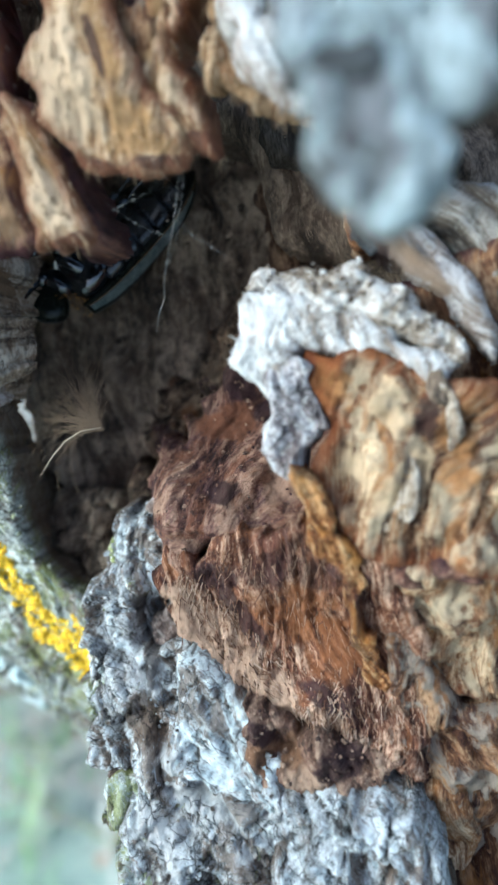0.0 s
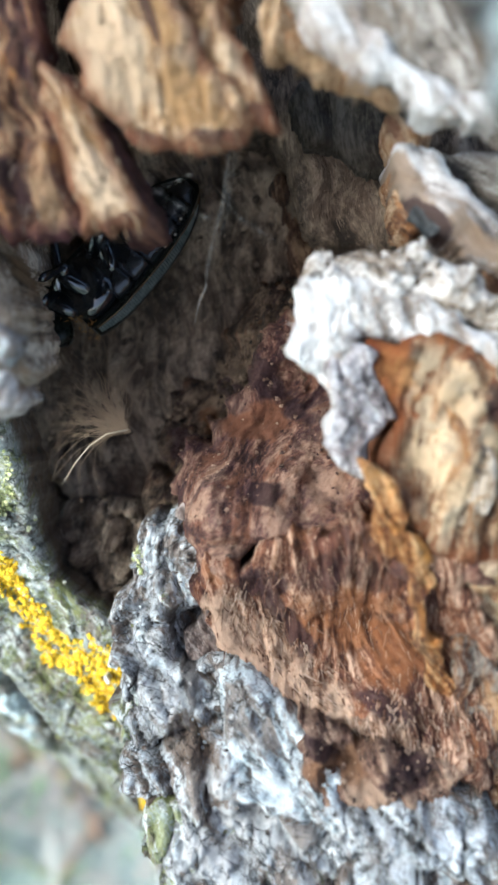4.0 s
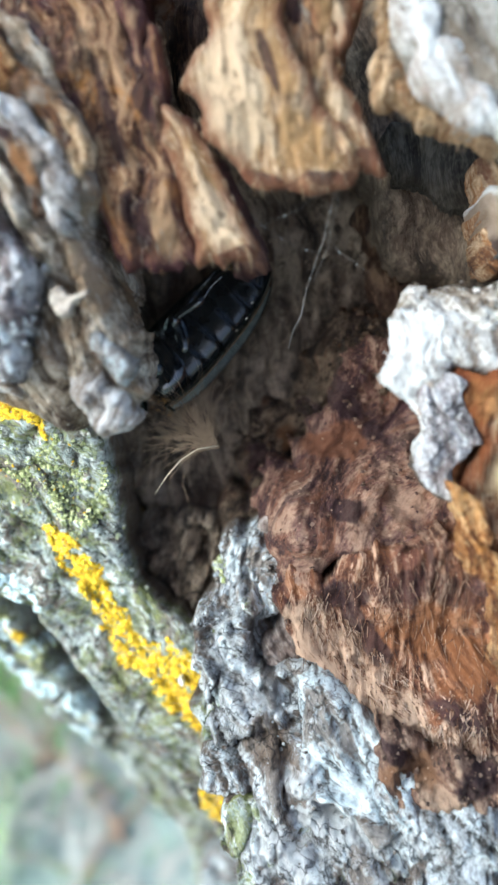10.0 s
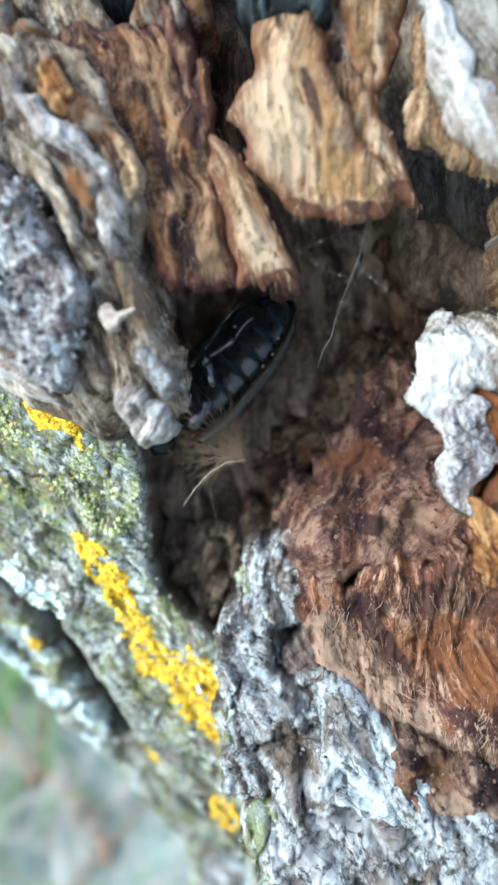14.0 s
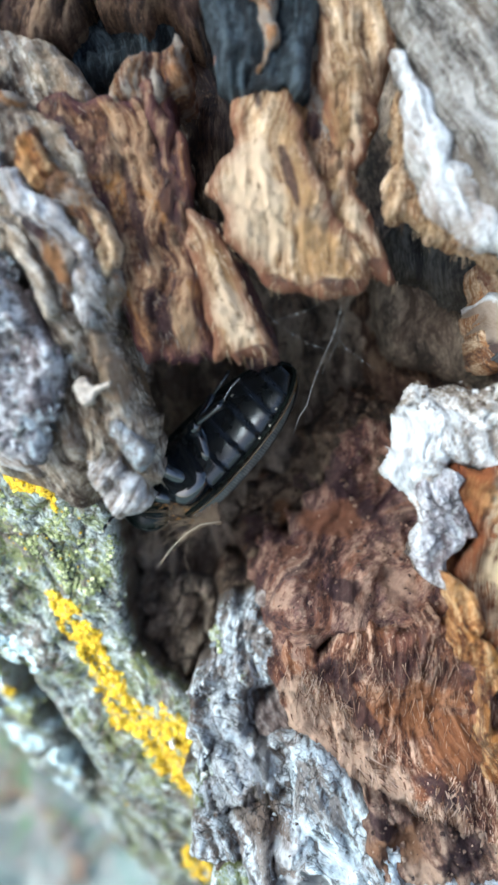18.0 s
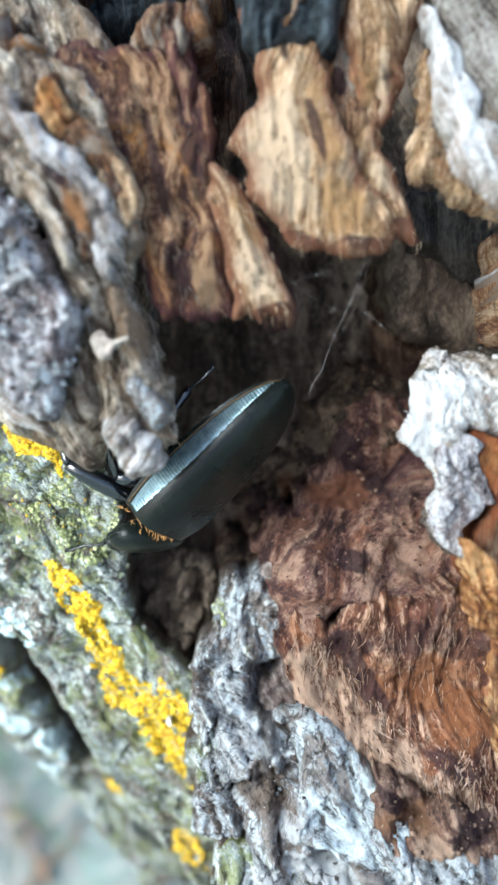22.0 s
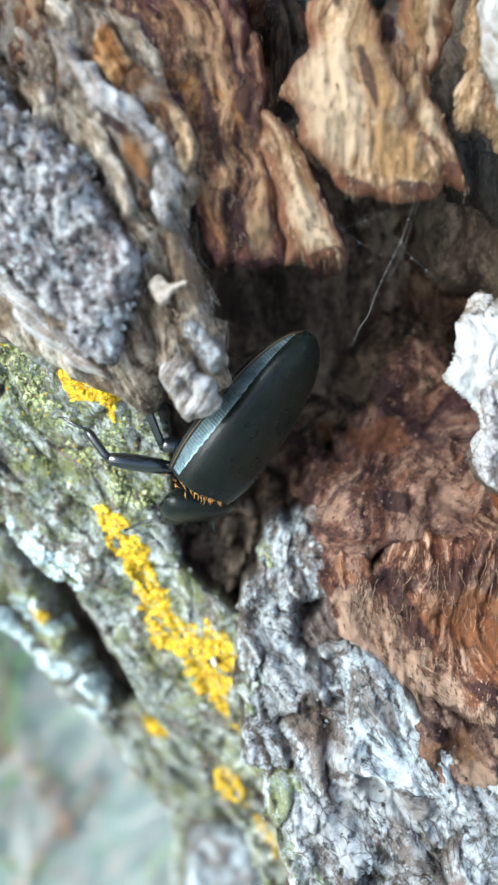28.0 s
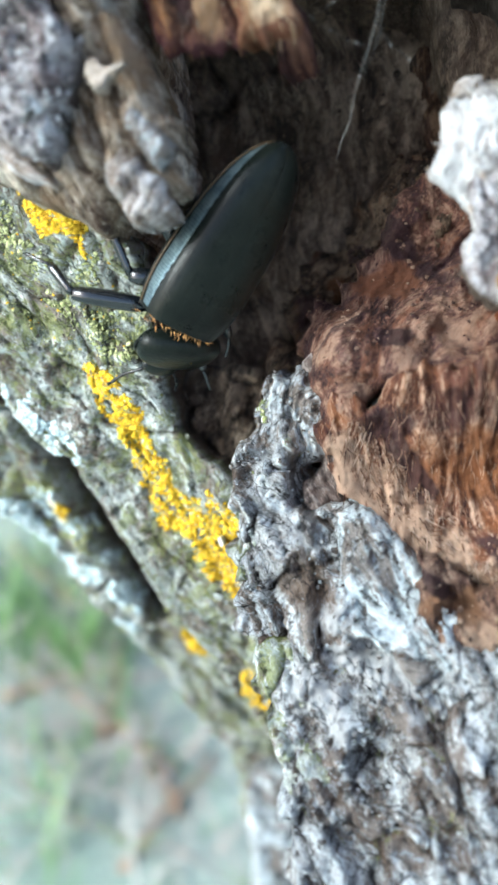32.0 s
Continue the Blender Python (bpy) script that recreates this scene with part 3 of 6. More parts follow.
def trunk_body():
    """The round trunk behind the broken face, from its foot in the soil to its snapped top."""
    axis, n, m = Vector((-0.55, 0.83, 0)).normalized(), 72, 110
    across, out = Vector((0.83, 0.55, 0)).normalized(), Vector((0, 0, 1))
    s, a = np.meshgrid(np.linspace(-610, 420, m), np.linspace(0, 2 * math.pi, n, endpoint=False), indexing="ij")
    ca, sa = np.cos(a), np.sin(a)
    r = 60 * (1 + 0.3 * np.clip((-s - 250) / 360, 0, 1) ** 2) + 5 * fbm(s / 40, 2 * ca, 2 * sa, 3) + 2.5 * fbm(s / 9, 9 * ca, 9 * sa, 3)
    r = r * np.where(s > 412, 0.02, 1)
    c = np.array([34.0, -34.0, -112.0])
    v = c + s.reshape(-1, 1) * np.array(axis) + (r * ca).reshape(-1, 1) * np.array(across) + (r * sa).reshape(-1, 1) * np.array(out)
    ix = np.arange(m * n).reshape(m, n)
    nxt = np.roll(ix, -1, 1)
    f = np.stack([ix[:-1], nxt[:-1], nxt[1:], ix[1:]], -1).reshape(-1, 4)
    me = solid("trunk_body", v, f, GREY_BARK, {"grain": np.stack([s.ravel(), 60 * a.ravel(), r.ravel()], 1), "rim": np.full(m * n, 9.0), "tone": 0.5 + 0.3 * fbm(s / 9, 9 * ca, 9 * sa, 2).ravel()})
    link("trunk_body", me, trunk, label="round grey bark trunk")


trunk_body()

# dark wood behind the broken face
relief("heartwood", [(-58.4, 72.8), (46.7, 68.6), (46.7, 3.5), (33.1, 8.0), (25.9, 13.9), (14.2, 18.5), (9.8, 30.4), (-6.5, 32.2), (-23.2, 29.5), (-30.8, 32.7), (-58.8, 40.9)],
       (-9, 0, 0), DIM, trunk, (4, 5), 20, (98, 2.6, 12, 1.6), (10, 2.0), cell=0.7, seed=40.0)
relief("heartwood", [(-2.7, -28.4), (2.1, -22.0), (34.5, -13.5), (48.2, -17.7), (45.7, -98.6), (6.3, -103.6), (-1.2, -53.0)],
       (-17, 0.1, -0.12), BROWN, trunk, (4, 5), 20, (105, 2.4, 9, 1.6), (8, 2.4), cell=0.6, seed=41.0)
relief("heartwood", [(21.6, 6.7), (30.1, 11.1), (51.5, 13.1), (48.2, -47.8), (30.5, -42.8), (27.1, -36.9), (23.0, -21.4)],
       (4, 0, 0.35), BROWN, trunk, (4, 5), 18, (100, 2.4, 9, 1.6), (8, 2.2), cell=0.6, seed=42.0, shape=lambda x, y: -0.25 * np.clip(-9 - y, 0, 40))
relief("heartwood", [(-56.3, 49.6), (-23.9, 50.0), (-18.1, 21.8), (-18.6, 10.0), (-20.8, 1.5), (-22.1, -1.2), (-27.4, 1.4), (-56.4, 18.7)],
       (15, 0, 0), DUN, trunk, (4, 6), 24, (115, 0.9, 10, 1.6), (6, 2.0), (0.8, 0.55), cell=0.36, seed=43.0)

# tan tongue hanging over the hollow, with the strand beside it
tongue = relief("wood_tongue", [(-7.8, 54.3), (-7.1, 49.0), (-5.9, 44.9), (-4.6, 41.3), (-4.5, 37.5), (-6.1, 35.6), (-7.2, 33.2), (-7.2, 31.5), (-5.8, 30.5), (-4.8, 27.2), (-3.2, 24.7), (-0.8, 22.8), (1.5, 22.0), (3.9, 21.4), (6.4, 21.6), (9.1, 22.4), (9.5, 24.6), (8.1, 27.3), (6.2, 30.2), (4.3, 33.2), (3.1, 38.2), (1.6, 42.9), (0.5, 47.6), (-0.1, 54.0)],
       (17.2, 0, 0.02), TAN, trunk, (1.8, 1.9), 10, (95, 0.5, 7, 0.55), (8, 1.1), (0.7, 0.16), cell=0.28, seed=1.0, back=0.4, rough=0.5, label="tan torn tongue of wood",
       shape=lambda x, y: 1.2 * np.sin((y - 20) / 7.0) - 0.02 * (x - 1) ** 2,
       zones=[(LIGHT, -2.1, 29.9, 8.2, 3.5, 100, 0.9), (HOT, 4.2, 25.7, 4.1, 2.9, -40, 0.7), (HOT, 2.1, 34.9, 7.0, 1.5, -80, 0.6), (DARK, 6.4, 22.5, 3.5, 0.8, 0, 0.8), (DARK, 0.7, 22.7, 2.9, 0.6, -15, 0.7), (DARK, 1.2, 33.8, 3.5, 0.5, -75, 0.7), (DARK, -1.8, 41.3, 2.3, 0.6, -70, 0.6)])
strand = relief("wood_strand", [(3.8, 54.6), (4.0, 46.9), (4.8, 41.6), (4.6, 37.4), (3.9, 33.9), (3.2, 30.9), (4.8, 27.3), (6.6, 24.9), (6.5, 22.4), (9.2, 23.4), (11.6, 22.6), (12.6, 22.9), (12.5, 24.4), (11.1, 27.2), (9.8, 30.2), (8.8, 31.9), (8.1, 34.4), (9.5, 36.1), (10.3, 39.6), (11.6, 44.9), (12.3, 54.3)],
       (15.6, 0, 0.02), TAN, trunk, (1.8, 2.2), 10, (98, 0.8, 7, 0.8), (6, 1.4), (0.8, 0.14), cell=0.3, seed=2.0, back=0.4, rough=0.5,
       zones=[(HOT, 6.1, 37.9, 5.3, 1.8, -90, 0.7), (LIGHT, 8.2, 38.9, 4.1, 0.8, -85, 0.7), (DARK, 3.6, 39.7, 3.6, 0.8, -85, 0.9), (DARK, 9.3, 36.6, 3.6, 0.6, -75, 0.6), (DARK, 11.6, 23.7, 2.1, 1.3, -40, 0.9), (LIGHT, 8.8, 28.6, 3.0, 1.2, -50, 0.7)])
web_wood = relief("wood_tongue", [(-5.8, 49.8), (9.2, 50.7), (8.9, 39.4), (8.3, 33.4), (5.9, 30.9), (3.0, 32.2), (0.6, 33.5), (-2.2, 37.1), (-4.6, 40.5)],
       (14.2, 0, 0.02), BROWN_STRIP, trunk, (1.6, 2.0), 8, (92, 0.7, 7, 0.9), (6, 1.2), (0.7, 0.4), cell=0.3, seed=97.0, back=0.3, rough=0.9, label="amber-brown wood between two torn tongues",
       zones=[(DARK, 3.8, 39.9, 1.6, 0.8, -80, 1.3), (HOT, 1.7, 41.3, 3.6, 1.1, -85, 1.0), (HOT, 3.0, 32.9, 1.8, 1.2, 0, 0.9), (LIGHT, 3.3, 35.9, 2.4, 0.6, -85, 0.8), (LIGHT, -1.3, 41.9, 2.4, 1.2, -80, 0.6), (DARK, 0.6, 37.7, 3.0, 0.5, -80, 0.7)])
strands("fibre_fringe", web_wood, 120, 1.2, 0.07, -88, BROWN_STRIP, web_wood, 27, lift=0.3)
relief("dark_wood", [(-7.2, 53.3), (-6.5, 48.2), (-5.4, 43.8), (-3.5, 41.7), (-2.3, 42.7), (-0.6, 42.1), (0.5, 43.4), (1.8, 41.7), (3.5, 41.8), (3.6, 45.5), (3.5, 52.9)],
       (19.4, 0, 0), BLACK, trunk, (1.2, 2), 6, (92, 1.2, 9, 1.3), (6, 0.9), (0.8, 0.4), cell=0.4, seed=3.0, label="blackened wet wood")
# brown lobe
lobe = relief("wood_lobe", [(-25.6, 41.1), (-23.1, 43.5), (-20.7, 42.7), (-18.8, 43.8), (-16.1, 42.9), (-14.9, 45.0), (-13.0, 47.3), (-10.9, 48.4), (-10.6, 44.8), (-11.3, 41.9), (-9.7, 37.1), (-8.9, 31.1), (-7.9, 26.9), (-7.4, 22.7), (-6.6, 18.5), (-6.0, 14.9), (-7.4, 15.7), (-8.7, 14.6), (-10.4, 15.1), (-11.8, 14.3), (-12.7, 15.3), (-14.1, 14.2), (-14.8, 15.9), (-16.9, 21.1), (-17.8, 22.9), (-18.3, 27.1), (-20.1, 31.3), (-22.2, 35.0), (-24.4, 38.1)],
       (15.6, 0, 0.03), BROWN, trunk, (2.2, 2.6), 12, (101, 1.1, 8, 1.1), (7, 2.0), (0.8, 0.18), cell=0.28, seed=4.0, back=0.4, rough=0.7, label="dark brown lobe of rotten wood",
       zones=[(DARK, -11.4, 34.1, 7.7, 1.3, -80, 0.8), (HOT, -9.0, 36.9, 8.9, 1.4, -82, 0.8), (DARK, -12.1, 19.6, 2.7, 1.2, -70, 0.9), (LIGHT, -9.4, 17.5, 3.3, 1.3, -70, 0.8), (LIGHT, -13.1, 26.0, 3.0, 1.3, -60, 0.6), (DARK, -8.9, 14.8, 6.5, 0.8, 0, 0.7), (HOT, -7.0, 20.6, 4.1, 1.2, -65, 0.7), (DARK, -15.0, 30.8, 5.3, 0.8, -75, 0.7), (LIGHT, -16.7, 37.2, 4.7, 0.8, -75, 0.5)])
lobe_edge = relief("wood_lobe", [(-9.9, 30.9), (-8.5, 30.5), (-6.0, 28.3), (-4.4, 24.9), (-2.0, 20.1), (-0.6, 16.7), (-1.0, 14.9), (-3.3, 14.8), (-4.4, 14.1), (-5.6, 15.1), (-6.5, 14.9), (-7.3, 18.4), (-8.2, 22.6), (-9.2, 26.7)],
       (17.2, 0, 0.02), TAN, trunk, (2.0, 2.4), 10, (113, 0.8, 7, 0.6), (6, 1.0), (0.8, 0.14), cell=0.28, seed=5.0, back=0.4, rough=0.5,
       zones=[(LIGHT, -3.8, 18.6, 4.7, 1.8, -65, 0.9), (HOT, -5.4, 24.9, 4.7, 0.8, -65, 0.7), (DARK, -2.4, 15.6, 2.9, 0.7, 10, 0.8)])
relief("wood_lobe", [(-8.6, 31.4), (-5.7, 29.2), (-3.5, 25.3), (-1.1, 20.4), (0.2, 17.0), (-0.1, 15.2), (-1.6, 14.7), (-2.9, 15.0), (-4.0, 19.8), (-5.8, 24.7)],
       (15.2, 0, 0.02), PURPLE, trunk, (1.6, 2.5), 9, (113, 1.0, 8, 1.0), (5, 1.2), (0.8, 0.4), cell=0.32, seed=71.0, rough=0.6, label="purple stained wood edge")
relief("wood_ridge", [(-14.3, 44.2), (-12.9, 44.4), (-11.3, 41.2), (-10.0, 36.5), (-9.6, 32.4), (-10.6, 30.1), (-11.9, 32.4), (-13.1, 37.1), (-14.1, 41.3)],
       (16.2, 0, 0.02), BROWN, trunk, (2, 3), 8, (101, 0.8, 9, 0.7), (6, 1.0), cell=0.32, seed=44.0, rough=0.8,
       zones=[(HOT, -16.1, 40.4, 5.3, 0.8, -70, 0.9), (DARK, -13.7, 35.0, 3.6, 0.6, -70, 0.7)])
# broken tops of the wood behind the lobe
relief("wood_lobe", [(-17.3, 42.9), (-16.4, 45.7), (-14.8, 47.3), (-13.1, 47.6), (-11.8, 49.0), (-10.6, 49.3), (-9.6, 47.2), (-10.2, 43.9), (-11.8, 42.3), (-14.4, 42.0)],
       (16.4, 0, 0), BROWN_STRIP, trunk, (1.4, 2.5), 10, (98, 0.8, 7, 1.2), (4, 1.3), (0.7, 0.5), cell=0.32, seed=86.0, rough=1.2, label="brown splintered tip of wood")
relief("wood_lobe", [(-34.8, 59.5), (-21.9, 59.2), (-23.1, 53.8), (-26.2, 52.0), (-27.4, 50.4), (-30.5, 49.9), (-34.8, 50.4)],
       (12, 0, 0), DUSK, trunk, (2, 3), 12, (98, 1.0, 8, 1.4), (5, 1.6), (0.8, 0.5), cell=0.4, seed=87.0, rough=1.2)
relief("wood_lobe", [(-21.1, 60.1), (-8.1, 59.8), (-8.6, 54.4), (-9.9, 53.0), (-12.4, 53.8), (-15.5, 53.0), (-18.6, 53.7), (-20.5, 55.2)],
       (11, 0, 0), DUSK, trunk, (2, 3), 12, (98, 1.0, 8, 1.4), (5, 1.6), (0.8, 0.5), cell=0.4, seed=88.0, rough=1.2)
relief("wood_strip", [(-2.1, 54.2), (-0.6, 54.2), (-0.4, 48.0), (-0.8, 44.0), (-1.5, 43.2), (-1.8, 47.0)],
       (20.2, 0, 0), BROWN_STRIP, trunk, (0.8, 1.2), 4, (92, 0.7, 8, 0.8), (4, 0.6), (0.7, 0.4), cell=0.32, seed=89.0, rough=1.0, label="brown streak in blackened wood")
# twisted strips
strip = relief("bark_strip", [(-30.2, 37.8), (-27.3, 35.1), (-25.3, 32.9), (-22.2, 29.9), (-19.6, 26.5), (-18.1, 22.9), (-18.2, 18.9), (-19.8, 17.5), (-20.7, 21.7), (-22.0, 25.1), (-24.1, 27.3), (-26.4, 29.2), (-28.4, 31.7), (-30.7, 35.0)],
       (22.3, 0, 0.0), SILVER, trunk, (1.4, 1.8), 12, (118, 0.9, 8, 0.6), (4, 0.6), (0.8, 0.4), rough=0.9, cell=0.3, seed=6.0, label="pale grey twisted strip")
strands("fibre_fringe", strip, 140, 2.0, 0.07, -58, SILVER, strip, 50, lift=0.25)
strip = relief("bark_strip", [(-26.4, 39.6), (-23.5, 36.8), (-20.6, 32.9), (-18.3, 29.5), (-16.8, 26.1), (-16.4, 22.7), (-17.6, 21.8), (-18.2, 24.4), (-20.0, 27.8), (-22.2, 30.6), (-24.9, 33.4), (-26.7, 36.8)],
       (20.6, 0, 0.0), BROWN_STRIP, trunk, (1.4, 1.8), 12, (118, 0.9, 8, 0.6), (4, 0.6), (0.8, 0.4), rough=0.9, cell=0.3, seed=7.0, label="brown twisted strip")
strands("fibre_fringe", strip, 140, 2.0, 0.07, -58, BROWN_STRIP, strip, 51, lift=0.25)
strip = relief("bark_strip", [(-34.0, 34.0), (-29.9, 31.2), (-26.4, 29.5), (-24.1, 27.3), (-22.2, 24.4), (-20.9, 21.0), (-20.5, 17.0), (-22.6, 16.7), (-24.3, 21.0), (-26.4, 24.4), (-29.9, 27.2), (-33.4, 30.0)],
       (20.4, 0, 0.0), DUN, trunk, (1.4, 1.8), 12, (120, 1.0, 8, 0.6), (4, 0.6), (0.8, 0.4), rough=0.9, cell=0.32, seed=8.0)
strands("fibre_fringe", strip, 140, 2.0, 0.07, -58, DUN, strip, 52, lift=0.25)
relief("bark_strip", [(-25.1, 28.4), (-23.6, 27.6), (-21.9, 25.3), (-20.7, 22.4), (-20.5, 19.5), (-22.3, 20.6), (-23.6, 24.1)],
       (21.8, 0, 0.0), BROWN_STRIP, trunk, (1.6, 2), 6, (118, 0.9, 8, 0.8), (5, 0.7), cell=0.34, seed=45.0)
relief("bark_strip", [(-41.5, 46.1), (-32.7, 46.2), (-27.4, 40.6), (-30.9, 39.3), (-31.5, 36.4), (-29.1, 33.0), (-32.0, 33.0), (-35.6, 35.8), (-41.5, 39.2)],
       (19.0, 0, 0.0), BROWN_STRIP, trunk, (1.6, 2.4), 10, (120, 0.9, 8, 0.9), (6, 1.2), (0.8, 0.4), rough=1.2, cell=0.36, seed=46.0)
relief("wood_strand", [(-21.5, 30.9), (-19.7, 30.3), (-17.9, 27.3), (-17.3, 24.3), (-18.3, 22.0), (-19.1, 24.9), (-20.3, 27.9)],
       (19.5, 0, 0), TAN_EDGE, trunk, (1.5, 2.5), 9, (105, 0.8, 9, 0.6), (6, 0.5), cell=0.34, seed=9.0)
relief("wood_strip", [(-27.2, 37.4), (-24.7, 37.2), (-22.7, 34.1), (-22.9, 31.7), (-24.4, 32.4), (-26.0, 34.3)],
       (21.4, 0, 0), SEAM, trunk, (0.8, 1.2), 5, (118, 0.7, 8, 0.6), (3, 0.6), (0.7, 0.5), rough=0.6, cell=0.3, seed=72.0, label="amber twisted strip")
relief("wood_strip", [(-25.7, 29.2), (-23.0, 27.3), (-20.4, 25.4), (-19.7, 22.7), (-20.5, 20.9), (-22.3, 23.7), (-24.2, 26.3)],
       (22.8, 0, 0), BROWN_STRIP, trunk, (0.8, 0.8), 5, (122, 0.7, 7, 0.6), (3, 0.6), (0.7, 0.5), rough=0.6, cell=0.3, seed=73.0, label="mottled brown twisted strip",
       zones=[(DARK, -23.7, 27.2, 1.9, 0.8, -40, 0.9), (DARK, -21.7, 21.3, 2.2, 0.8, -70, 0.9), (HOT, -22.0, 24.0, 2.8, 1.1, -60, 0.8), (LIGHT, -22.6, 26.1, 1.7, 0.4, -60, 0.7)])
relief("wood_strip", [(-28.1, 29.4), (-25.3, 27.3), (-23.0, 23.7), (-22.0, 19.3), (-23.0, 19.0), (-24.4, 23.0), (-26.9, 26.5)],
       (22.8, 0, 0), DUN, trunk, (0.8, 1.0), 5, (122, 0.7, 8, 0.6), (3, 0.6), (0.7, 0.5), rough=0.6, cell=0.3, seed=74.0, label="cream twisted strip")
relief("wood_strip", [(-19.5, 29.9), (-18.0, 29.6), (-16.3, 26.6), (-16.4, 23.3), (-17.7, 23.6), (-18.2, 26.5)],
       (21.0, 0, 0), TAN_EDGE, trunk, (0.8, 1.4), 6, (105, 0.7, 8, 0.6), (3, 0.6), (0.7, 0.5), rough=0.6, cell=0.3, seed=75.0, label="pinkish cream strip")
relief("heartwood", [(-35.8, 37.3), (-31.1, 42.1), (-25.8, 42.1), (-19.8, 35.2), (-16.6, 27.6), (-17.1, 18.7), (-23.2, 16.9), (-26.8, 23.3), (-31.6, 28.6)],
       (18.4, 0, 0), DUN, trunk, (2.0, 3.0), 10, (118, 0.8, 9, 1.2), (5, 1.2), (0.8, 0.5), cell=0.34, seed=94.0, rough=0.8)
# column that ends in a pale broken stub
column = relief("wood_column", [(-23.9, 18.8), (-20.3, 19.8), (-18.2, 19.2), (-16.5, 15.9), (-14.9, 11.1), (-13.0, 7.5), (-13.1, 3.3), (-14.0, 1.4), (-18.3, 0.8), (-20.8, 4.4), (-22.5, 9.2), (-23.9, 14.0)],
       (16.6, 0, 0.05), DUN, trunk, (2.2, 4), 14, (108, 0.8, 8, 1.5), (4, 1.4), (0.7, 0.6), rough=1.0, cell=0.32, seed=10.0, back=0.2,
       zones=[(HOT, -17.3, 13.9, 6.5, 1.5, -70, 0.8), (LIGHT, -18.8, 16.8, 3.5, 0.9, -70, 0.5)])
relief("broken_stub", [(-19.3, 4.4), (-17.7, 6.1), (-15.7, 3.5), (-14.0, 3.2), (-13.5, 1.4), (-15.2, -0.9), (-17.3, -1.8), (-18.8, -0.6), (-19.9, 1.9)],
       (18.4, 0.05, 0.1), SILVER, trunk, (2.0, 3.5), 8, (60, 0.7, 6, 1.1), (3.4, 1.0), (0.7, 0.55), cell=0.28, rough=0.9, seed=11.0, back=0.2, label="pale splintered end")
relief("broken_stub", [(-17.0, 9.1), (-15.3, 8.9), (-13.6, 6.1), (-13.7, 3.5), (-15.2, 3.8), (-16.6, 5.3), (-17.4, 7.3)],
       (18.6, 0, 0.1), WHITE_BARK, trunk, (2.0, 3.0), 8, (100, 1.2, 6, 0.5), (5, 0.7), (0.8, 0.2), cell=0.32, seed=47.0, back=0.2, label="blue-grey weathered patch")
# warty bark plate and its pale ledge
warty = relief("bark_plate", [(-46.1, 39.5), (-37.4, 34.5), (-34.0, 30.0), (-29.9, 26.6), (-26.1, 22.1), (-23.1, 16.4), (-22.5, 11.2), (-23.7, 7.1), (-25.4, 4.2), (-28.6, 5.7), (-32.7, 9.9), (-37.4, 15.6), (-46.1, 21.3)],
       (21.0, 0.0, 0.05), WARTY_BARK, trunk, (1.6, 2.5), 14, (118, 1.5, 6, 0.5), (7, 1.5), (1.0, 0.6), rough=0.9, cell=0.32, seed=12.0, plates=(4.5, 3.0, 0.8), label="rough warty grey bark")
scatter("flake_layer", warty, 420, 0.3, PALE_BARK, warty, 53, tall=0.4, long=2.4, angle=-62, clump=4.0)
strands("fibre_fringe", column, 220, 1.6, 0.07, -72, DUN, column, 54, lift=0.3)
scatter("wart_layer", warty, 620, 0.3, WARTY_BARK, warty, 5, tall=0.8)
ledge = relief("bark_ledge", [(-48.1, 23.1), (-38.9, 17.4), (-35.2, 12.3), (-30.9, 7.7), (-26.8, 4.1), (-25.6, 2.7), (-28.4, 3.0), (-33.3, 6.2), (-38.9, 11.6), (-48.2, 17.6)],
       (15.5, 0, 0.1), SILVER, trunk, (1.6, 2.5), 12, (135, 0.9, 12, 0.6), (6, 0.8), cell=0.36, seed=13.0, label="pale smooth ledge of bark")
# lichened slabs
slab = relief("bark_slab", [(-52.2, 22.5), (-43.5, 16.4), (-37.5, 9.4), (-33.0, 5.5), (-28.1, 4.2), (-22.2, 1.5), (-20.5, -3.4), (-20.4, -10.1), (-21.4, -16.6), (-19.5, -22.6), (-14.8, -27.5), (-11.1, -30.7), (-11.7, -39.3), (-9.5, -51.2), (-1.6, -69.0), (7.5, -94.3), (-3.8, -97.4), (-12.5, -74.0), (-20.7, -60.4), (-27.1, -49.6), (-30.9, -41.5), (-36.4, -28.6), (-42.7, -23.3), (-47.0, -17.6), (-61.7, -11.7)],
       (9.4, 0.3, 0.69), LICHEN_BARK, trunk, (1.8, 2.4), 13, (125, 2.2, 8, 0.9), (8, 1.8), (1.0, 0.35), cell=0.34, seed=14.0, plates=(9.0, 4.5, 1.4), label="grey bark slab dotted with lichen")
scatter("flake_layer", slab, 900, 0.42, LICHEN_BARK, slab, 6, tall=0.45)
outer = relief("bark_slab", [(-62.2, -11.8), (-48.5, -18.3), (-45.9, -25.9), (-43.4, -36.3), (-39.4, -50.3), (-35.1, -58.1), (-31.0, -56.0), (-22.9, -66.4), (-5.2, -91.3), (15.0, -138.9), (-29.4, -151.1), (-30.0, -100.7), (-34.3, -87.1), (-40.8, -69.6), (-47.8, -56.9), (-51.6, -47.0), (-54.4, -39.7), (-68.5, -27.2)],
       (6.0, 0.2, 1.05), LICHEN_BARK, trunk, (2.5, 6), 26, (125, 2.5, 9, 1.0), (9, 2.4), (1.1, 0.4), cell=0.42, seed=15.0, plates=(8.0, 4.0, 1.8), label="outer bark slab with grey-green lichen")
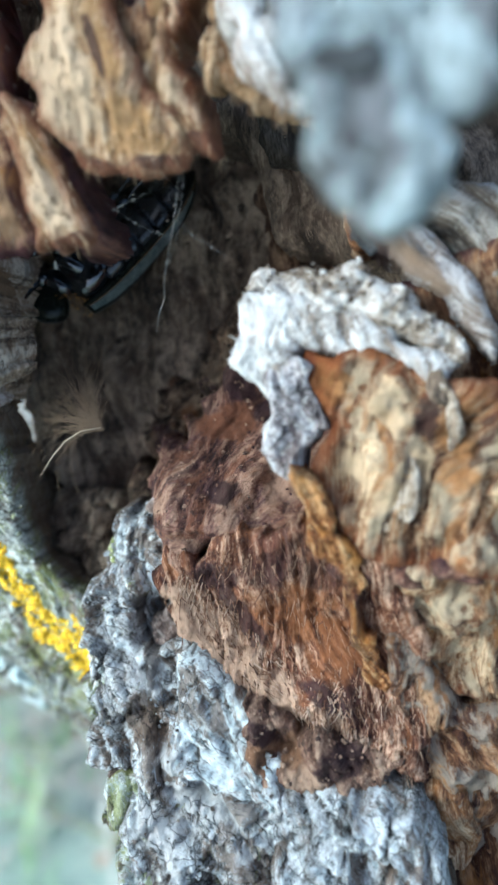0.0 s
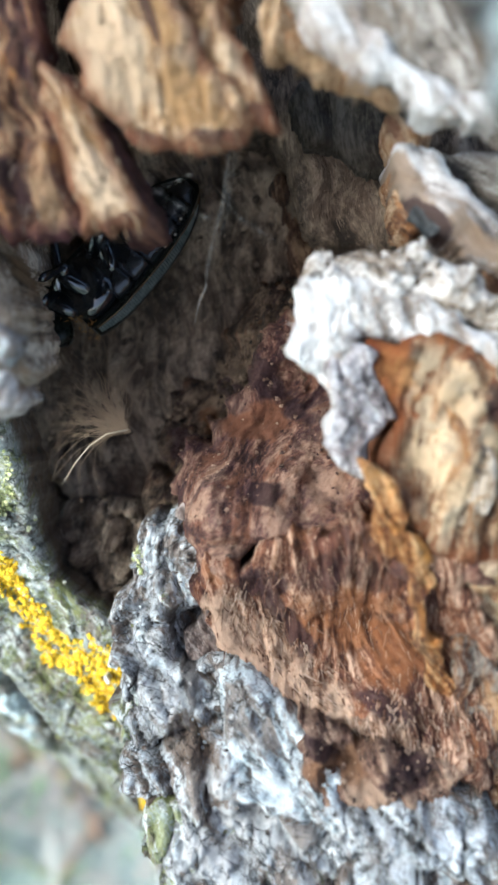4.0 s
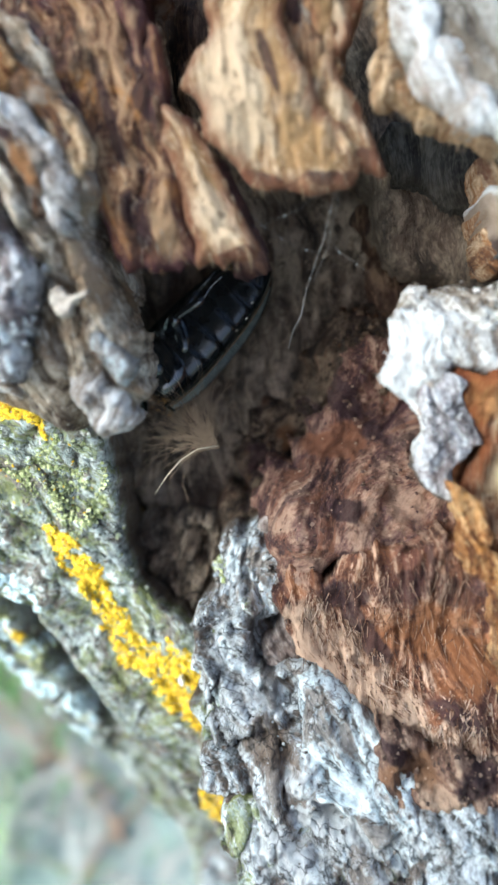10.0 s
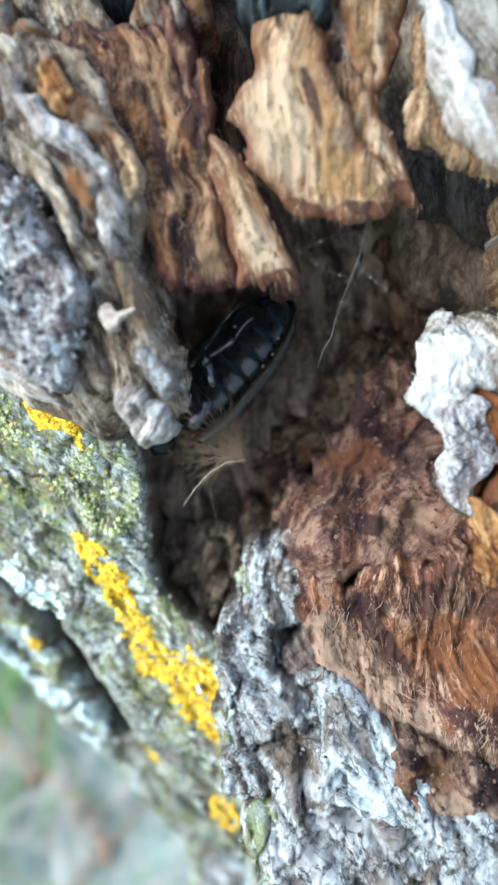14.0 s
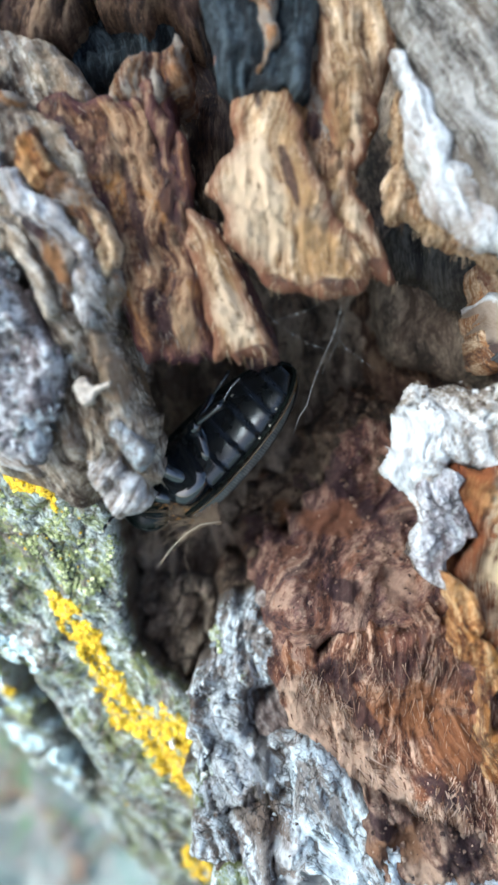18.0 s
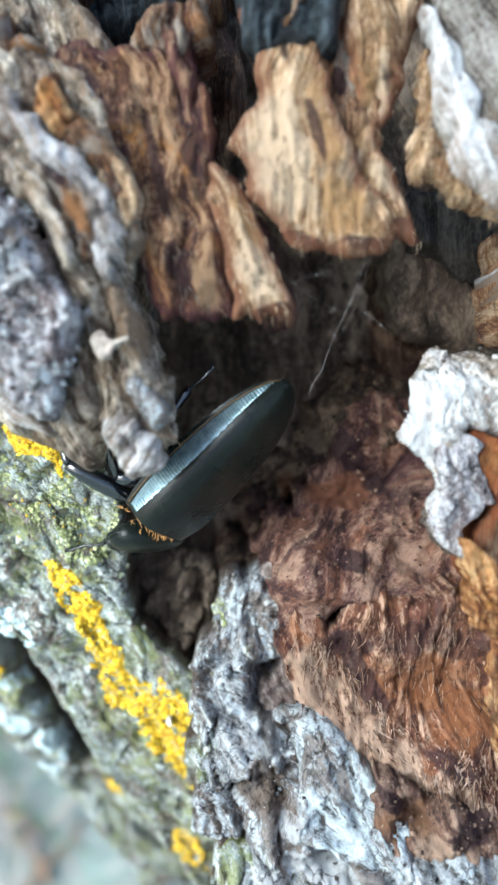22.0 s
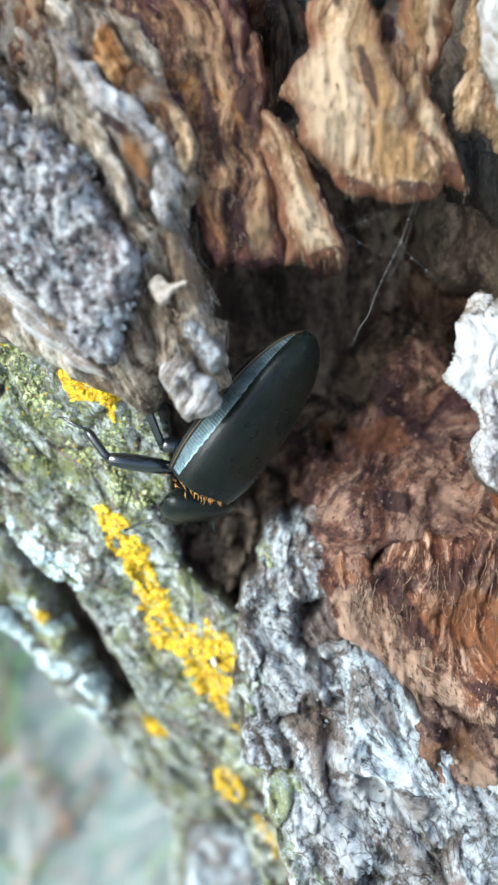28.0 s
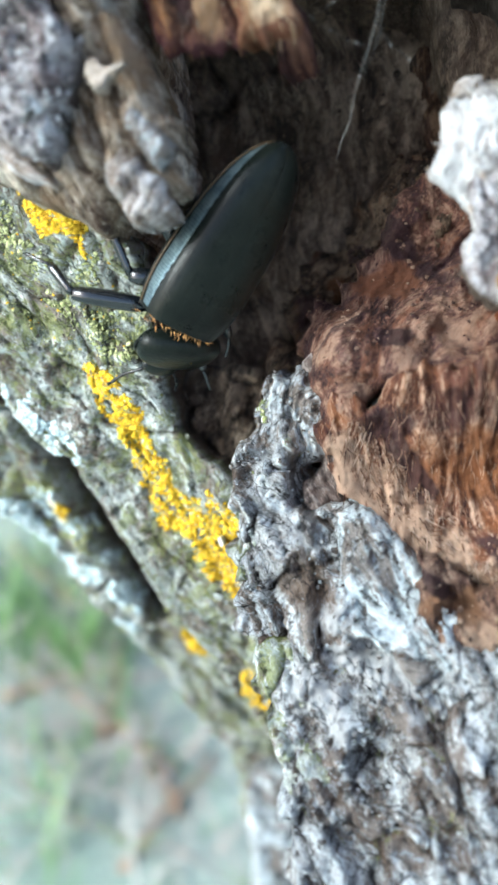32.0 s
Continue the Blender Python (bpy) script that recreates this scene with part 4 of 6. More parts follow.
scatter("flake_layer", outer, 700, 0.55, LICHEN_BARK, outer, 7, tall=0.45)
relief("heartwood", [(-65.8, -8.3), (-50.7, -15.4), (-43.7, -23.3), (-35.1, -31.7), (-29.7, -49.1), (-23.1, -66.7), (-5.4, -89.6), (16.3, -133.2), (-12.6, -141.8), (-24.7, -102.2), (-34.8, -79.2), (-45.2, -56.8), (-50.6, -43.0), (-71.7, -24.8)],
       (-12, 0.25, 0.9), DIM, trunk, (2, 3), 24, (125, 2.0, 8, 1.0), (6, 1.4), cell=0.7, seed=48.0)
low = relief("bark_slab", [(-24.6, -99.7), (-18.2, -94.7), (-11.4, -97.3), (-4.8, -106.2), (1.9, -120.8), (6.6, -150.8), (-24.9, -154.6), (-25.5, -119.7)],
       (-30, 0, 0.6), WHITE_BARK, trunk, (3, 5), 20, (125, 2.5, 9, 1.0), (6, 2.0), (1.2, 0.45), cell=0.4, seed=16.0, plates=(6.0, 4.0, 1.4), label="pale chunk of bark")
# central grey ridge and the slope below it
ridge = relief("bark_ridge", [(-7.1, -14.9), (-4.0, -15.2), (-1.2, -14.0), (1.0, -18.0), (1.2, -22.3), (-0.8, -26.6), (-3.1, -29.0), (-2.7, -33.6), (-4.5, -38.5), (-8.7, -40.4), (-11.5, -36.1), (-10.8, -29.1), (-9.8, -25.2), (-9.1, -19.7)],
       (-9, 0, 0), GREY_BARK, trunk, (1.6, 4), 18, (97, 0.8, 6, 1.3), (5, 1.7), (0.8, 0.4), cell=0.28, seed=17.0, back=-0.1, rough=0.9, label="grey upright ridge of bark")
scatter("flake_layer", ridge, 130, 0.3, GREY_BARK, ridge, 8, tall=0.25)
slope = relief("bark_slope", [(-9.9, -21.5), (-4.8, -21.4), (-2.1, -31.4), (0.8, -31.2), (4.7, -31.7), (7.8, -36.1), (13.2, -38.9), (17.1, -42.9), (21.3, -61.2), (21.5, -78.8), (0.9, -80.9), (-5.2, -58.8), (-7.6, -43.1), (-10.7, -36.9), (-11.6, -31.1)],
       (-14, 0.1, -0.35), GREY_BARK, trunk, (1.6, 3), 20, (115, 2.2, 8, 1.6), (6, 2.4), (1.0, 0.4), cell=0.34, seed=18.0, rough=1.5, plates=(7.0, 3.6, 2.2), label="cracked grey bark",
       zones=[(LIGHT, 5.6, -45.7, 6.7, 4.3, -40, 1.0), (LIGHT, 5.1, -37.9, 3.2, 3.5, -60, 0.8), (HOT, -3.4, -39.3, 5.0, 2.8, -50, 0.8), (LIGHT, -0.2, -52.2, 5.0, 2.8, -30, 0.8), (HOT, -7.2, -48.0, 3.5, 2.8, 0, 0.6), (DARK, -2.9, -30.7, 5.7, 1.0, -75, 0.9), (LIGHT, -4.1, -35.0, 2.1, 4.3, 70, 0.5)])
scatter("flake_layer", slope, 420, 0.3, GREY_BARK, slope, 9, tall=0.22)
flake = relief("bark_flake", [(1.9, -32.6), (4.0, -31.5), (8.1, -33.9), (10.8, -37.1), (12.3, -40.1), (14.6, -42.9), (14.7, -47.5), (9.5, -49.0), (5.6, -45.8), (1.9, -44.2), (1.5, -38.2)],
       (-11.6, 0.1, -0.35), WHITE_BARK, trunk, (1.8, 2.5), 8, (115, 2.2, 8, 0.9), (5, 1.2), (0.9, 0.4), cell=0.32, seed=19.0, plates=(5.0, 3.0, 1.1), label="whitish flaking bark crust")
relief("bark_slope", [(12.1, -47.9), (15.5, -44.1), (19.5, -43.3), (24.5, -44.7), (31.7, -48.9), (33.0, -77.5), (16.7, -79.2), (13.7, -61.3)],
       (-10, 0.1, -0.3), PALE_BARK, trunk, (2.4, 5), 18, (115, 2.2, 8, 1.6), (6, 2.0), (1.0, 0.4), cell=0.42, seed=49.0, plates=(6.5, 3.4, 2.0))
for seed, points in ((81, [(-12.2, -34.7), (-8.9, -33.9), (-7.3, -36.8), (-8.2, -40.1), (-10.7, -41.2), (-12.5, -38.7)]),
                     (82, [(-11.0, -41.2), (-7.5, -39.8), (-5.3, -42.9), (-6.4, -47.1), (-9.2, -46.9), (-11.1, -44.4)]),
                     (83, [(-9.0, -47.5), (-4.6, -46.1), (-2.2, -49.1), (-2.6, -52.8), (-5.3, -54.1), (-8.1, -51.2)]),
                     (84, [(-6.4, -54.2), (-1.9, -52.7), (0.8, -56.2), (1.3, -62.0), (-2.7, -63.4), (-5.4, -58.9)])):
    relief("bark_chip", points, (-15.5, 0.1, -0.35), LICHEN_BARK if seed != 82 else PALE_BARK, trunk, (1.4, 2.5), 12, (115, 2.0, 7, 1.0), (5, 1.8), (0.9, 0.4),
           cell=0.34, seed=float(seed), rough=1.2, plates=(5.0, 2.8, 1.5), label="flaking chip of lichened bark")
relief("bark_chip", [(-4.4, -28.0), (-1.4, -27.5), (1.2, -30.1), (1.7, -35.7), (-0.1, -38.0), (-3.4, -37.3), (-4.3, -33.2)],
       (-11, 0, 0), GREY_BARK, trunk, (1.6, 3), 12, (95, 1.6, 7, 1.0), (5, 1.4), (0.9, 0.35), cell=0.34, seed=62.0, plates=(5.0, 2.6, 1.2))
relief("rot_shelf", [(-2.5, -13.9), (-0.1, -13.4), (2.8, -15.7), (3.6, -19.4), (2.6, -22.4), (2.1, -26.0), (1.3, -29.7), (2.1, -34.4), (-0.7, -35.2), (-2.4, -31.9), (-2.1, -26.1), (-1.1, -21.7), (-2.2, -17.4)],
       (-6.5, 0.1, 0), STONY, trunk, (1.6, 3), 14, (97, 1.0, 6, 1.4), (4.5, 2.0), (0.8, 0.5), cell=0.3, seed=93.0, rough=1.2, label="grey-brown crumbly rot beside the ridge")
# fibrous russet shelf, red rot above it


def bowl(x, y):
    """The shelf is scooped out, and its lower lip curls up."""
    return -4.0 * np.exp(-(((x - 17) / 10) ** 2 + ((y + 24) / 8) ** 2)) + 5.0 * np.exp(-(((y + 38 + 0.35 * (x - 15)) / 5.0) ** 2))


def comb(x, y):
    """Which way the fibres of the shelf lie."""
    return -92 + 34 * math.exp(-(((x - 11) / 7) ** 2)) * min(1, max(0, (-22 - y) / 9)) + 14 * float(vnoise(x / 5, y / 5, 3.0))


shelf = relief("fibrous_shelf", [(-1.2, -21.0), (1.0, -18.1), (5.0, -18.9), (10.2, -16.1), (16.2, -14.9), (22.1, -15.1), (27.9, -16.7), (31.5, -45.3), (24.8, -43.1), (19.3, -41.4), (13.7, -39.7), (8.0, -36.5), (3.6, -31.4), (0.8, -25.7)],
       (13.2, 0.35, 0.6), BOWL, trunk, (1.8, 2.6), 16, (104, 0.7, 5, 0.9), (7, 1.6), (0.9, 0.25), cell=0.26, seed=20.0, warp=2.6, rough=1.6, shape=bowl, label="russet shelf of frayed fibrous wood",
       zones=[(DARK, 9.9, -27.0, 6.6, 1.7, -65, 0.8), (DARK, 6.1, -21.3, 3.5, 2.4, 0, 0.6), (DARK, 18.7, -35.5, 4.9, 1.5, -25, 0.7), (DARK, 15.7, -20.5, 9.1, 2.8, -5, 0.5), (HOT, 16.0, -26.6, 7.0, 4.9, 0, 0.6), (HOT, 21.5, -30.1, 4.2, 4.2, 0, 0.6), (LIGHT, 3.1, -27.9, 7.0, 2.4, -65, 0.9), (LIGHT, 12.2, -36.8, 13.2, 3.1, -28, 1.3), (LIGHT, 8.1, -30.8, 4.9, 2.8, -50, 1.0)])
strands("fibre_fringe", shelf, 700, 1.9, 0.06, comb, BOWL, shelf, 3, lift=0.2)
strands("fibre_fringe", shelf, 800, 1.9, 0.08, comb, FRAY, shelf, 17, lift=0.3, area=[(2, -22), (5, -22), (10, -28), (17, -32.5), (29, -36), (29, -41), (22, -39.5), (14, -36.5), (8, -33), (4, -28)], spread=0.35)
under = relief("rot_shelf", [(9.6, -36.6), (13.1, -37.3), (17.9, -38.5), (23.1, -39.9), (27.3, -40.7), (26.4, -46.2), (22.8, -46.7), (17.4, -47.1), (13.8, -46.8), (12.1, -44.1), (10.6, -40.0)],
       (4.2, 0.05, 0), DUN_ROT, trunk, (1.6, 2.0), 14, (100, 1.6, 6, 1.4), (5, 2.2), (0.9, 0.45), cell=0.3, seed=50.0, rough=1.6, label="crumbly red-brown rot below the shelf",
       zones=[(HOT, 14.1, -41.4, 3.3, 2.6, 0, 0.7), (DARK, 21.2, -42.3, 2.6, 2.0, 0, 0.9), (LIGHT, 17.0, -44.0, 3.3, 1.6, -40, 0.6), (DARK, 11.9, -38.8, 2.6, 0.9, -40, 0.7)])
scatter("crumb_layer", under, 160, 0.22, DUN_ROT, under, 28, tall=0.6)


def rot_rise(x, y):
    """How the rot climbs towards the shelf."""
    return np.clip((-4 - y) / 12, 0, 1) ** 1.5 * np.clip((x + 5) / 7, 0, 1) * (22.6 + 0.35 * x + 0.6 * np.maximum(y, -17))


# zones mix rot colours with a painted lit facet and a pit's shade
rot = relief("rot_slope", [(-3.2, -9.4), (-0.8, -5.5), (2.2, -1.7), (6.9, 3.7), (9.9, 7.1), (14.5, 8.2), (20.5, 5.1), (29.5, -1.0), (33.9, -13.1), (33.9, -20.7), (14.4, -19.3), (6.8, -19.4), (1.4, -20.9), (-3.2, -19.4), (-4.0, -14.8)],
       (-12.5, 0, 0), RED_ROT, trunk, (3.0, 3.5), 16, (62, 2.2, 6, 1.1), (7, 3.0), (0.8, 0.25), cell=0.28, seed=21.0, rough=2.2, warp=3.5, shape=rot_rise, label="crumbly red-brown rot",
       zones=[(HOT, 6.9, -5.0, 4.1, 3.0, 15, 0.75), (LIGHT, 14.0, -11.9, 3.3, 2.8, 0, 0.55), (DARK, 8.0, 0.8, 4.5, 1.9, -60, 0.7), (DARK, 16.4, -17.5, 5.2, 1.9, 0, 0.8), (LIGHT, 3.3, -18.8, 2.2, 3.7, 60, 0.5), (DARK, 7.9, -12.2, 2.2, 1.2, 0, 0.8), (HOT, 10.9, -17.9, 3.7, 1.9, 0, 0.5), (DARK, 11.8, -3.6, 1.5, 3.7, 70, 0.6)])
scatter("crumb_layer", rot, 350, 0.18, RED_ROT, rot, 10, tall=0.5, clump=3.0)
scatter("crumb_layer", rot, 260, 0.2, DUN_ROT, rot, 18, tall=0.5, clump=2.0, sparse=0.15)
# knob with a bleached rim, amber wood below it
rim = relief("bleached_rim", [(12.2, 8.0), (13.4, 10.1), (16.4, 11.1), (21.4, 9.0), (25.9, 7.5), (30.2, 4.9), (34.0, 3.0), (35.3, 1.8), (32.7, 0.2), (30.0, 1.6), (25.6, 3.0), (22.7, 2.5), (19.1, 3.5), (19.8, 0.6), (21.5, -3.2), (21.2, -4.6), (18.4, -7.3), (18.8, -10.5), (16.2, -8.2), (14.8, -5.8), (15.1, -2.2), (14.2, 0.4), (11.8, 3.2)],
       (11.6, 0, 0), WHITE, trunk, (2.0, 2.2), 5, back=0.35, grain=(118, 0.6, 6, 0.5), lump=(5, 0.8), fine=(0.6, 0.22), cell=0.28, seed=22.0, rough=0.8, label="bleached white rim of a knot",
       zones=[(LIGHT, 14.2, 7.5, 6.6, 3.6, 30, 0.6), (LIGHT, 13.9, 2.2, 3.6, 1.5, 80, 0.6), (LIGHT, 17.1, -8.2, 4.2, 1.2, -45, 0.6), (HOT, 15.9, -0.1, 1.2, 2.4, 0, 0.5)])
strands("fibre_fringe", rim, 90, 1.1, 0.12, 120, WHITE, rim, 23, lift=0.2, area=[(11.5, 3), (12.0, 8.2), (13.4, 10.4), (17, 11.4), (20, 10), (20, 8.6), (16.6, 9.6), (14, 8.4), (13, 3)], spread=0.4)
relief("knot_facet", [(15.2, 0.9), (16.6, 3.3), (19.1, 3.2), (20.2, 0.3), (21.7, -3.1), (21.1, -4.8), (18.7, -7.4), (18.8, -10.0), (17.3, -9.0), (15.9, -7.6), (15.1, -6.0), (15.8, -2.3)],
       (12.1, 0, 0), WARTY_BARK, trunk, (1.0, 1.0), 5, (110, 1.0, 5, 0.7), (4, 0.8), (0.8, 0.5), cell=0.28, seed=85.0, rough=0.9, label="grey pitted face of a knot")
crown = relief("knot_crust", [(13.0, 10.0), (14.5, 11.6), (17.0, 12.7), (19.3, 13.1), (21.6, 12.8), (26.2, 11.8), (30.6, 9.1), (34.4, 5.7), (35.9, 2.4), (33.6, 1.9), (29.2, 4.6), (24.7, 7.0), (20.2, 8.2), (16.8, 9.7)],
       (11.4, 0, 0), CRUST, trunk, (2.0, 2.4), 6, (150, 1.6, 5, 1.0), (4, 1.0), (0.8, 0.5), back=0.3, cell=0.3, seed=51.0, rough=0.8, label="brown crumbly crust on a knot")
scatter("crumb_layer", crown, 130, 0.26, CRUST, crown, 11, tall=0.9)
amber = relief("amber_wood", [(18.9, 3.4), (22.8, 2.9), (25.7, 4.3), (30.0, 2.1), (33.8, 0.7), (39.7, -0.3), (42.5, -9.4), (41.8, -20.5), (36.4, -20.2), (30.9, -18.8), (24.3, -17.9), (21.7, -13.8), (19.3, -7.9), (21.8, -4.4), (20.8, -1.8)],
       (11.8, 0, 0), AMBER, trunk, (1.8, 2.0), 12, (72, 1.6, 7, 1.0), (4.5, 1.9), (0.8, 0.4), cell=0.3, seed=23.0, warp=3.5, label="amber brown swirled wood",
       zones=[(LIGHT, 28.1, -2.3, 3.6, 1.8, -60, 0.9), (HOT, 21.0, 2.2, 3.0, 4.2, 0, 1.0), (HOT, 25.8, 5.3, 4.2, 1.8, -20, 0.9), (LIGHT, 29.3, -9.7, 4.2, 2.4, 40, 0.9), (LIGHT, 23.8, -8.3, 3.6, 1.5, -50, 0.8), (DARK, 32.0, -2.5, 1.8, 3.6, 0, 0.7), (DARK, 20.0, 3.4, 0.8, 2.4, 0, 0.8), (HOT, 34.0, -6.6, 3.0, 4.2, 0, 0.6)])
relief("amber_wood", [(19.3, -9.0), (22.4, -12.7), (26.7, -15.9), (33.5, -17.0), (42.6, -18.7), (43.8, -42.8), (36.1, -37.8), (32.3, -36.8), (28.5, -35.9), (26.7, -33.6), (24.5, -26.3), (22.5, -19.5)],
       (20, 0, 0.55), AMBER, trunk, (2.6, 4), 14, (100, 2.0, 9, 1.5), (5, 2.6), (0.8, 0.4), cell=0.34, seed=24.0, warp=3.0)
relief("amber_seam", [(18.6, -7.4), (20.4, -8.6), (22.3, -12.8), (23.9, -17.8), (24.6, -25.7), (26.8, -33.1), (26.1, -34.9), (23.7, -29.8), (22.0, -22.2), (20.1, -15.7)],
       (20.9, 0, 0.5), SEAM, trunk, (0.8, 0.8), 8, (105, 0.7, 7, 0.6), (5, 1.2), (0.7, 0.4), rough=1.1, cell=0.3, seed=25.0, label="orange-brown raised seam",
       zones=[(HOT, 23.4, -14.2, 7.4, 1.0, -75, 0.9), (LIGHT, 22.4, -11.2, 3.7, 0.7, -70, 0.8), (LIGHT, 25.1, -20.1, 3.1, 0.6, -75, 0.8)])
relief("wood_fold", [(27.6, -8.4), (29.4, -7.5), (30.7, -8.6), (30.8, -11.3), (29.7, -13.9), (27.8, -14.4), (25.8, -13.4), (27.6, -12.4), (28.8, -10.7)],
       (13.4, 0, 0), DUN, trunk, (1.0, 0.8), 5, (80, 1.0, 6, 0.9), (4, 1.0), (0.7, 0.4), cell=0.3, seed=52.0, rough=0.9)
relief("wood_fold", [(33.3, 0.3), (34.8, -0.6), (35.3, -4.5), (34.5, -8.5), (33.6, -7.6), (34.0, -3.3)],
       (13.4, 0, 0), DUN, trunk, (1.0, 0.8), 5, (80, 1.0, 6, 0.9), (4, 1.0), (0.7, 0.4), cell=0.3, seed=53.0, rough=0.9)
# no opening here: a dark piece paints the shade of a small pit
relief("knot_hole_shade", [(32.0, 0.6), (33.6, 0.9), (34.7, -0.2), (34.4, -1.7), (33.1, -2.4), (32.0, -1.5)],
       (12.6, 0, 0), DIM, trunk, (1.4, 0.4), 4, (80, 1.0, 6, 0.4), (4, 0.5), cell=0.3, seed=54.0, rough=0.6, label="dark patch coloured as the shade in a knot hole")
relief("dark_wood", [(25.3, 17.4), (27.2, 17.8), (28.4, 16.0), (27.9, 13.9), (26.1, 13.6), (25.0, 15.4)],
       (9.0, 0, 0), SLATE, trunk, (0.8, 0.4), 4, (110, 1.0, 6, 0.6), (4, 0.6), cell=0.34, seed=63.0, rough=0.8)
wslope = relief("wood_slope", [(26.9, -27.1), (29.9, -27.9), (32.9, -33.1), (35.4, -37.0), (39.8, -36.4), (46.2, -39.8), (48.7, -79.1), (22.7, -78.7), (25.1, -57.9), (26.8, -48.9), (27.4, -40.5), (26.7, -33.6)],
       (25, 0, 0.55), BROWN_STRIP, trunk, (2.6, 4), 18, (95, 2.0, 8, 1.8), (5, 2.8), (0.8, 0.4), cell=0.34, seed=26.0, warp=3.0)
relief("wood_slope", [(26.6, -48.4), (30.5, -46.1), (35.0, -47.9), (37.0, -54.7), (35.0, -60.8), (28.9, -61.6), (26.3, -57.0)],
       (27, 0, 0.55), RUSSET, trunk, (2.0, 3), 10, (95, 1.4, 7, 1.2), (5, 1.4), cell=0.36, seed=55.0)
plank = relief("silver_plank", [(23.5, 22.9), (26.9, 22.0), (30.2, 18.8), (33.4, 15.0), (37.2, 10.1), (39.7, 4.6), (39.5, 1.7), (36.3, 4.9), (33.0, 8.6), (29.7, 11.8), (26.4, 13.9), (24.2, 17.6)],
       (10, 0, 0), SILVER, trunk, (2, 3), 14, (132, 1.4, 14, 1.2), (7, 1.4), cell=0.34, seed=27.0, zones=[(HOT, 24.1, 18.0, 7.5, 1.8, -50, 1.0), (DARK, 25.6, 15.6, 4.4, 1.1, -45, 0.9), (LIGHT, 28.3, 21.0, 7.5, 1.1, -45, 0.8), (HOT, 31.0, 12.2, 5.0, 1.3, -50, 0.7)],
       label="weathered silver-grey splinter")
relief("silver_plank", [(26.9, 22.3), (32.8, 22.0), (39.7, 20.2), (46.6, 17.8), (45.3, -5.1), (41.0, 1.8), (38.5, 8.5), (34.7, 14.7), (30.3, 19.9)],
       (6.5, 0, 0), GREY_WOOD, trunk, (2, 3), 14, (128, 1.6, 14, 1.4), (7, 1.6), cell=0.38, seed=56.0)
relief("wood_ridge", [(23.3, 27.4), (25.4, 26.6), (27.7, 24.8), (26.9, 21.9), (29.0, 15.6), (26.5, 14.6), (24.1, 15.4), (23.5, 20.3), (23.1, 23.4)],
       (6, 0, 0), RUSSET, trunk, (2, 3), 12, (110, 1.4, 8, 1.2), (6, 1.4), cell=0.38, seed=57.0)
# bleached flap over the hollow: tan torn edge, white band, grey wood
relief("wood_flap", [(12.3, 53.1), (13.1, 46.8), (14.0, 42.7), (13.3, 40.4), (13.1, 37.6), (12.7, 34.1), (14.3, 30.1), (17.1, 28.0), (20.5, 25.9), (25.0, 24.1), (30.1, 21.5), (34.6, 20.5), (34.6, 52.2)],
       (19.0, 0, 0), GREY_WOOD, trunk, (2.0, 2.5), 6, (116, 1.0, 9, 0.5), (8, 1.0), back=0.2, cell=0.36, seed=28.0, label="grey weathered flap of wood")
relief("bleached_band", [(11.9, 46.0), (14.1, 44.8), (16.0, 41.3), (17.4, 37.4), (19.1, 33.4), (21.3, 30.0), (26.3, 26.0), (31.8, 23.1), (30.7, 20.3), (25.2, 23.2), (20.7, 25.2), (17.4, 27.3), (15.2, 29.6), (13.8, 33.5), (13.2, 38.1), (12.3, 42.0)],
       (19.8, 0, 0), WHITE, trunk, (2.5, 1.2), 4, (116, 0.9, 8, 0.4), (6, 0.8), (0.7, 0.35), rough=0.9, cell=0.3, seed=58.0, label="bleached white band")
torn = relief("torn_edge", [(12.7, 41.6), (13.6, 38.7), (14.3, 35.2), (15.0, 31.8), (17.7, 28.6), (21.1, 26.4), (23.4, 24.7), (20.5, 24.8), (17.1, 26.6), (14.5, 28.5), (12.1, 30.1), (11.1, 32.5), (11.4, 35.3), (12.8, 37.9), (12.1, 40.5)],
       (18.2, 0, 0), TAN_EDGE, trunk, (1.4, 1.6), 3.5, (100, 0.7, 5, 0.6), (5, 0.7), (0.7, 0.35), cell=0.28, seed=59.0, rough=1.0, label="tan torn edge")
strands("fibre_fringe", torn, 260, 1.6, 0.09, -95, TAN_EDGE, torn, 26, lift=0.3)
# pale lichened flap that hangs out towards the viewer
near = relief("bark_flap", [(21.6, 27.7), (22.1, 24.0), (22.5, 20.9), (22.8, 18.4), (23.7, 17.1), (23.9, 14.5), (25.1, 12.9), (26.0, 11.3), (26.9, 9.7), (28.2, 9.4), (29.2, 10.4), (30.7, 10.9), (32.0, 12.4), (32.2, 14.5), (31.5, 16.4), (32.6, 16.0), (34.2, 16.2), (35.2, 17.9), (34.6, 19.8), (36.2, 22.6), (36.5, 26.1)],
       (55, 0, 0), BLUE_BARK, trunk, (2.0, 2.0), 3.0, (100, 2.0, 6, 0.6), (5, 1.0), (1.0, 0.2), cell=0.36, seed=60.0, plates=(5.0, 4.0, 0.6), label="pale blue-grey flap of lichened bark")
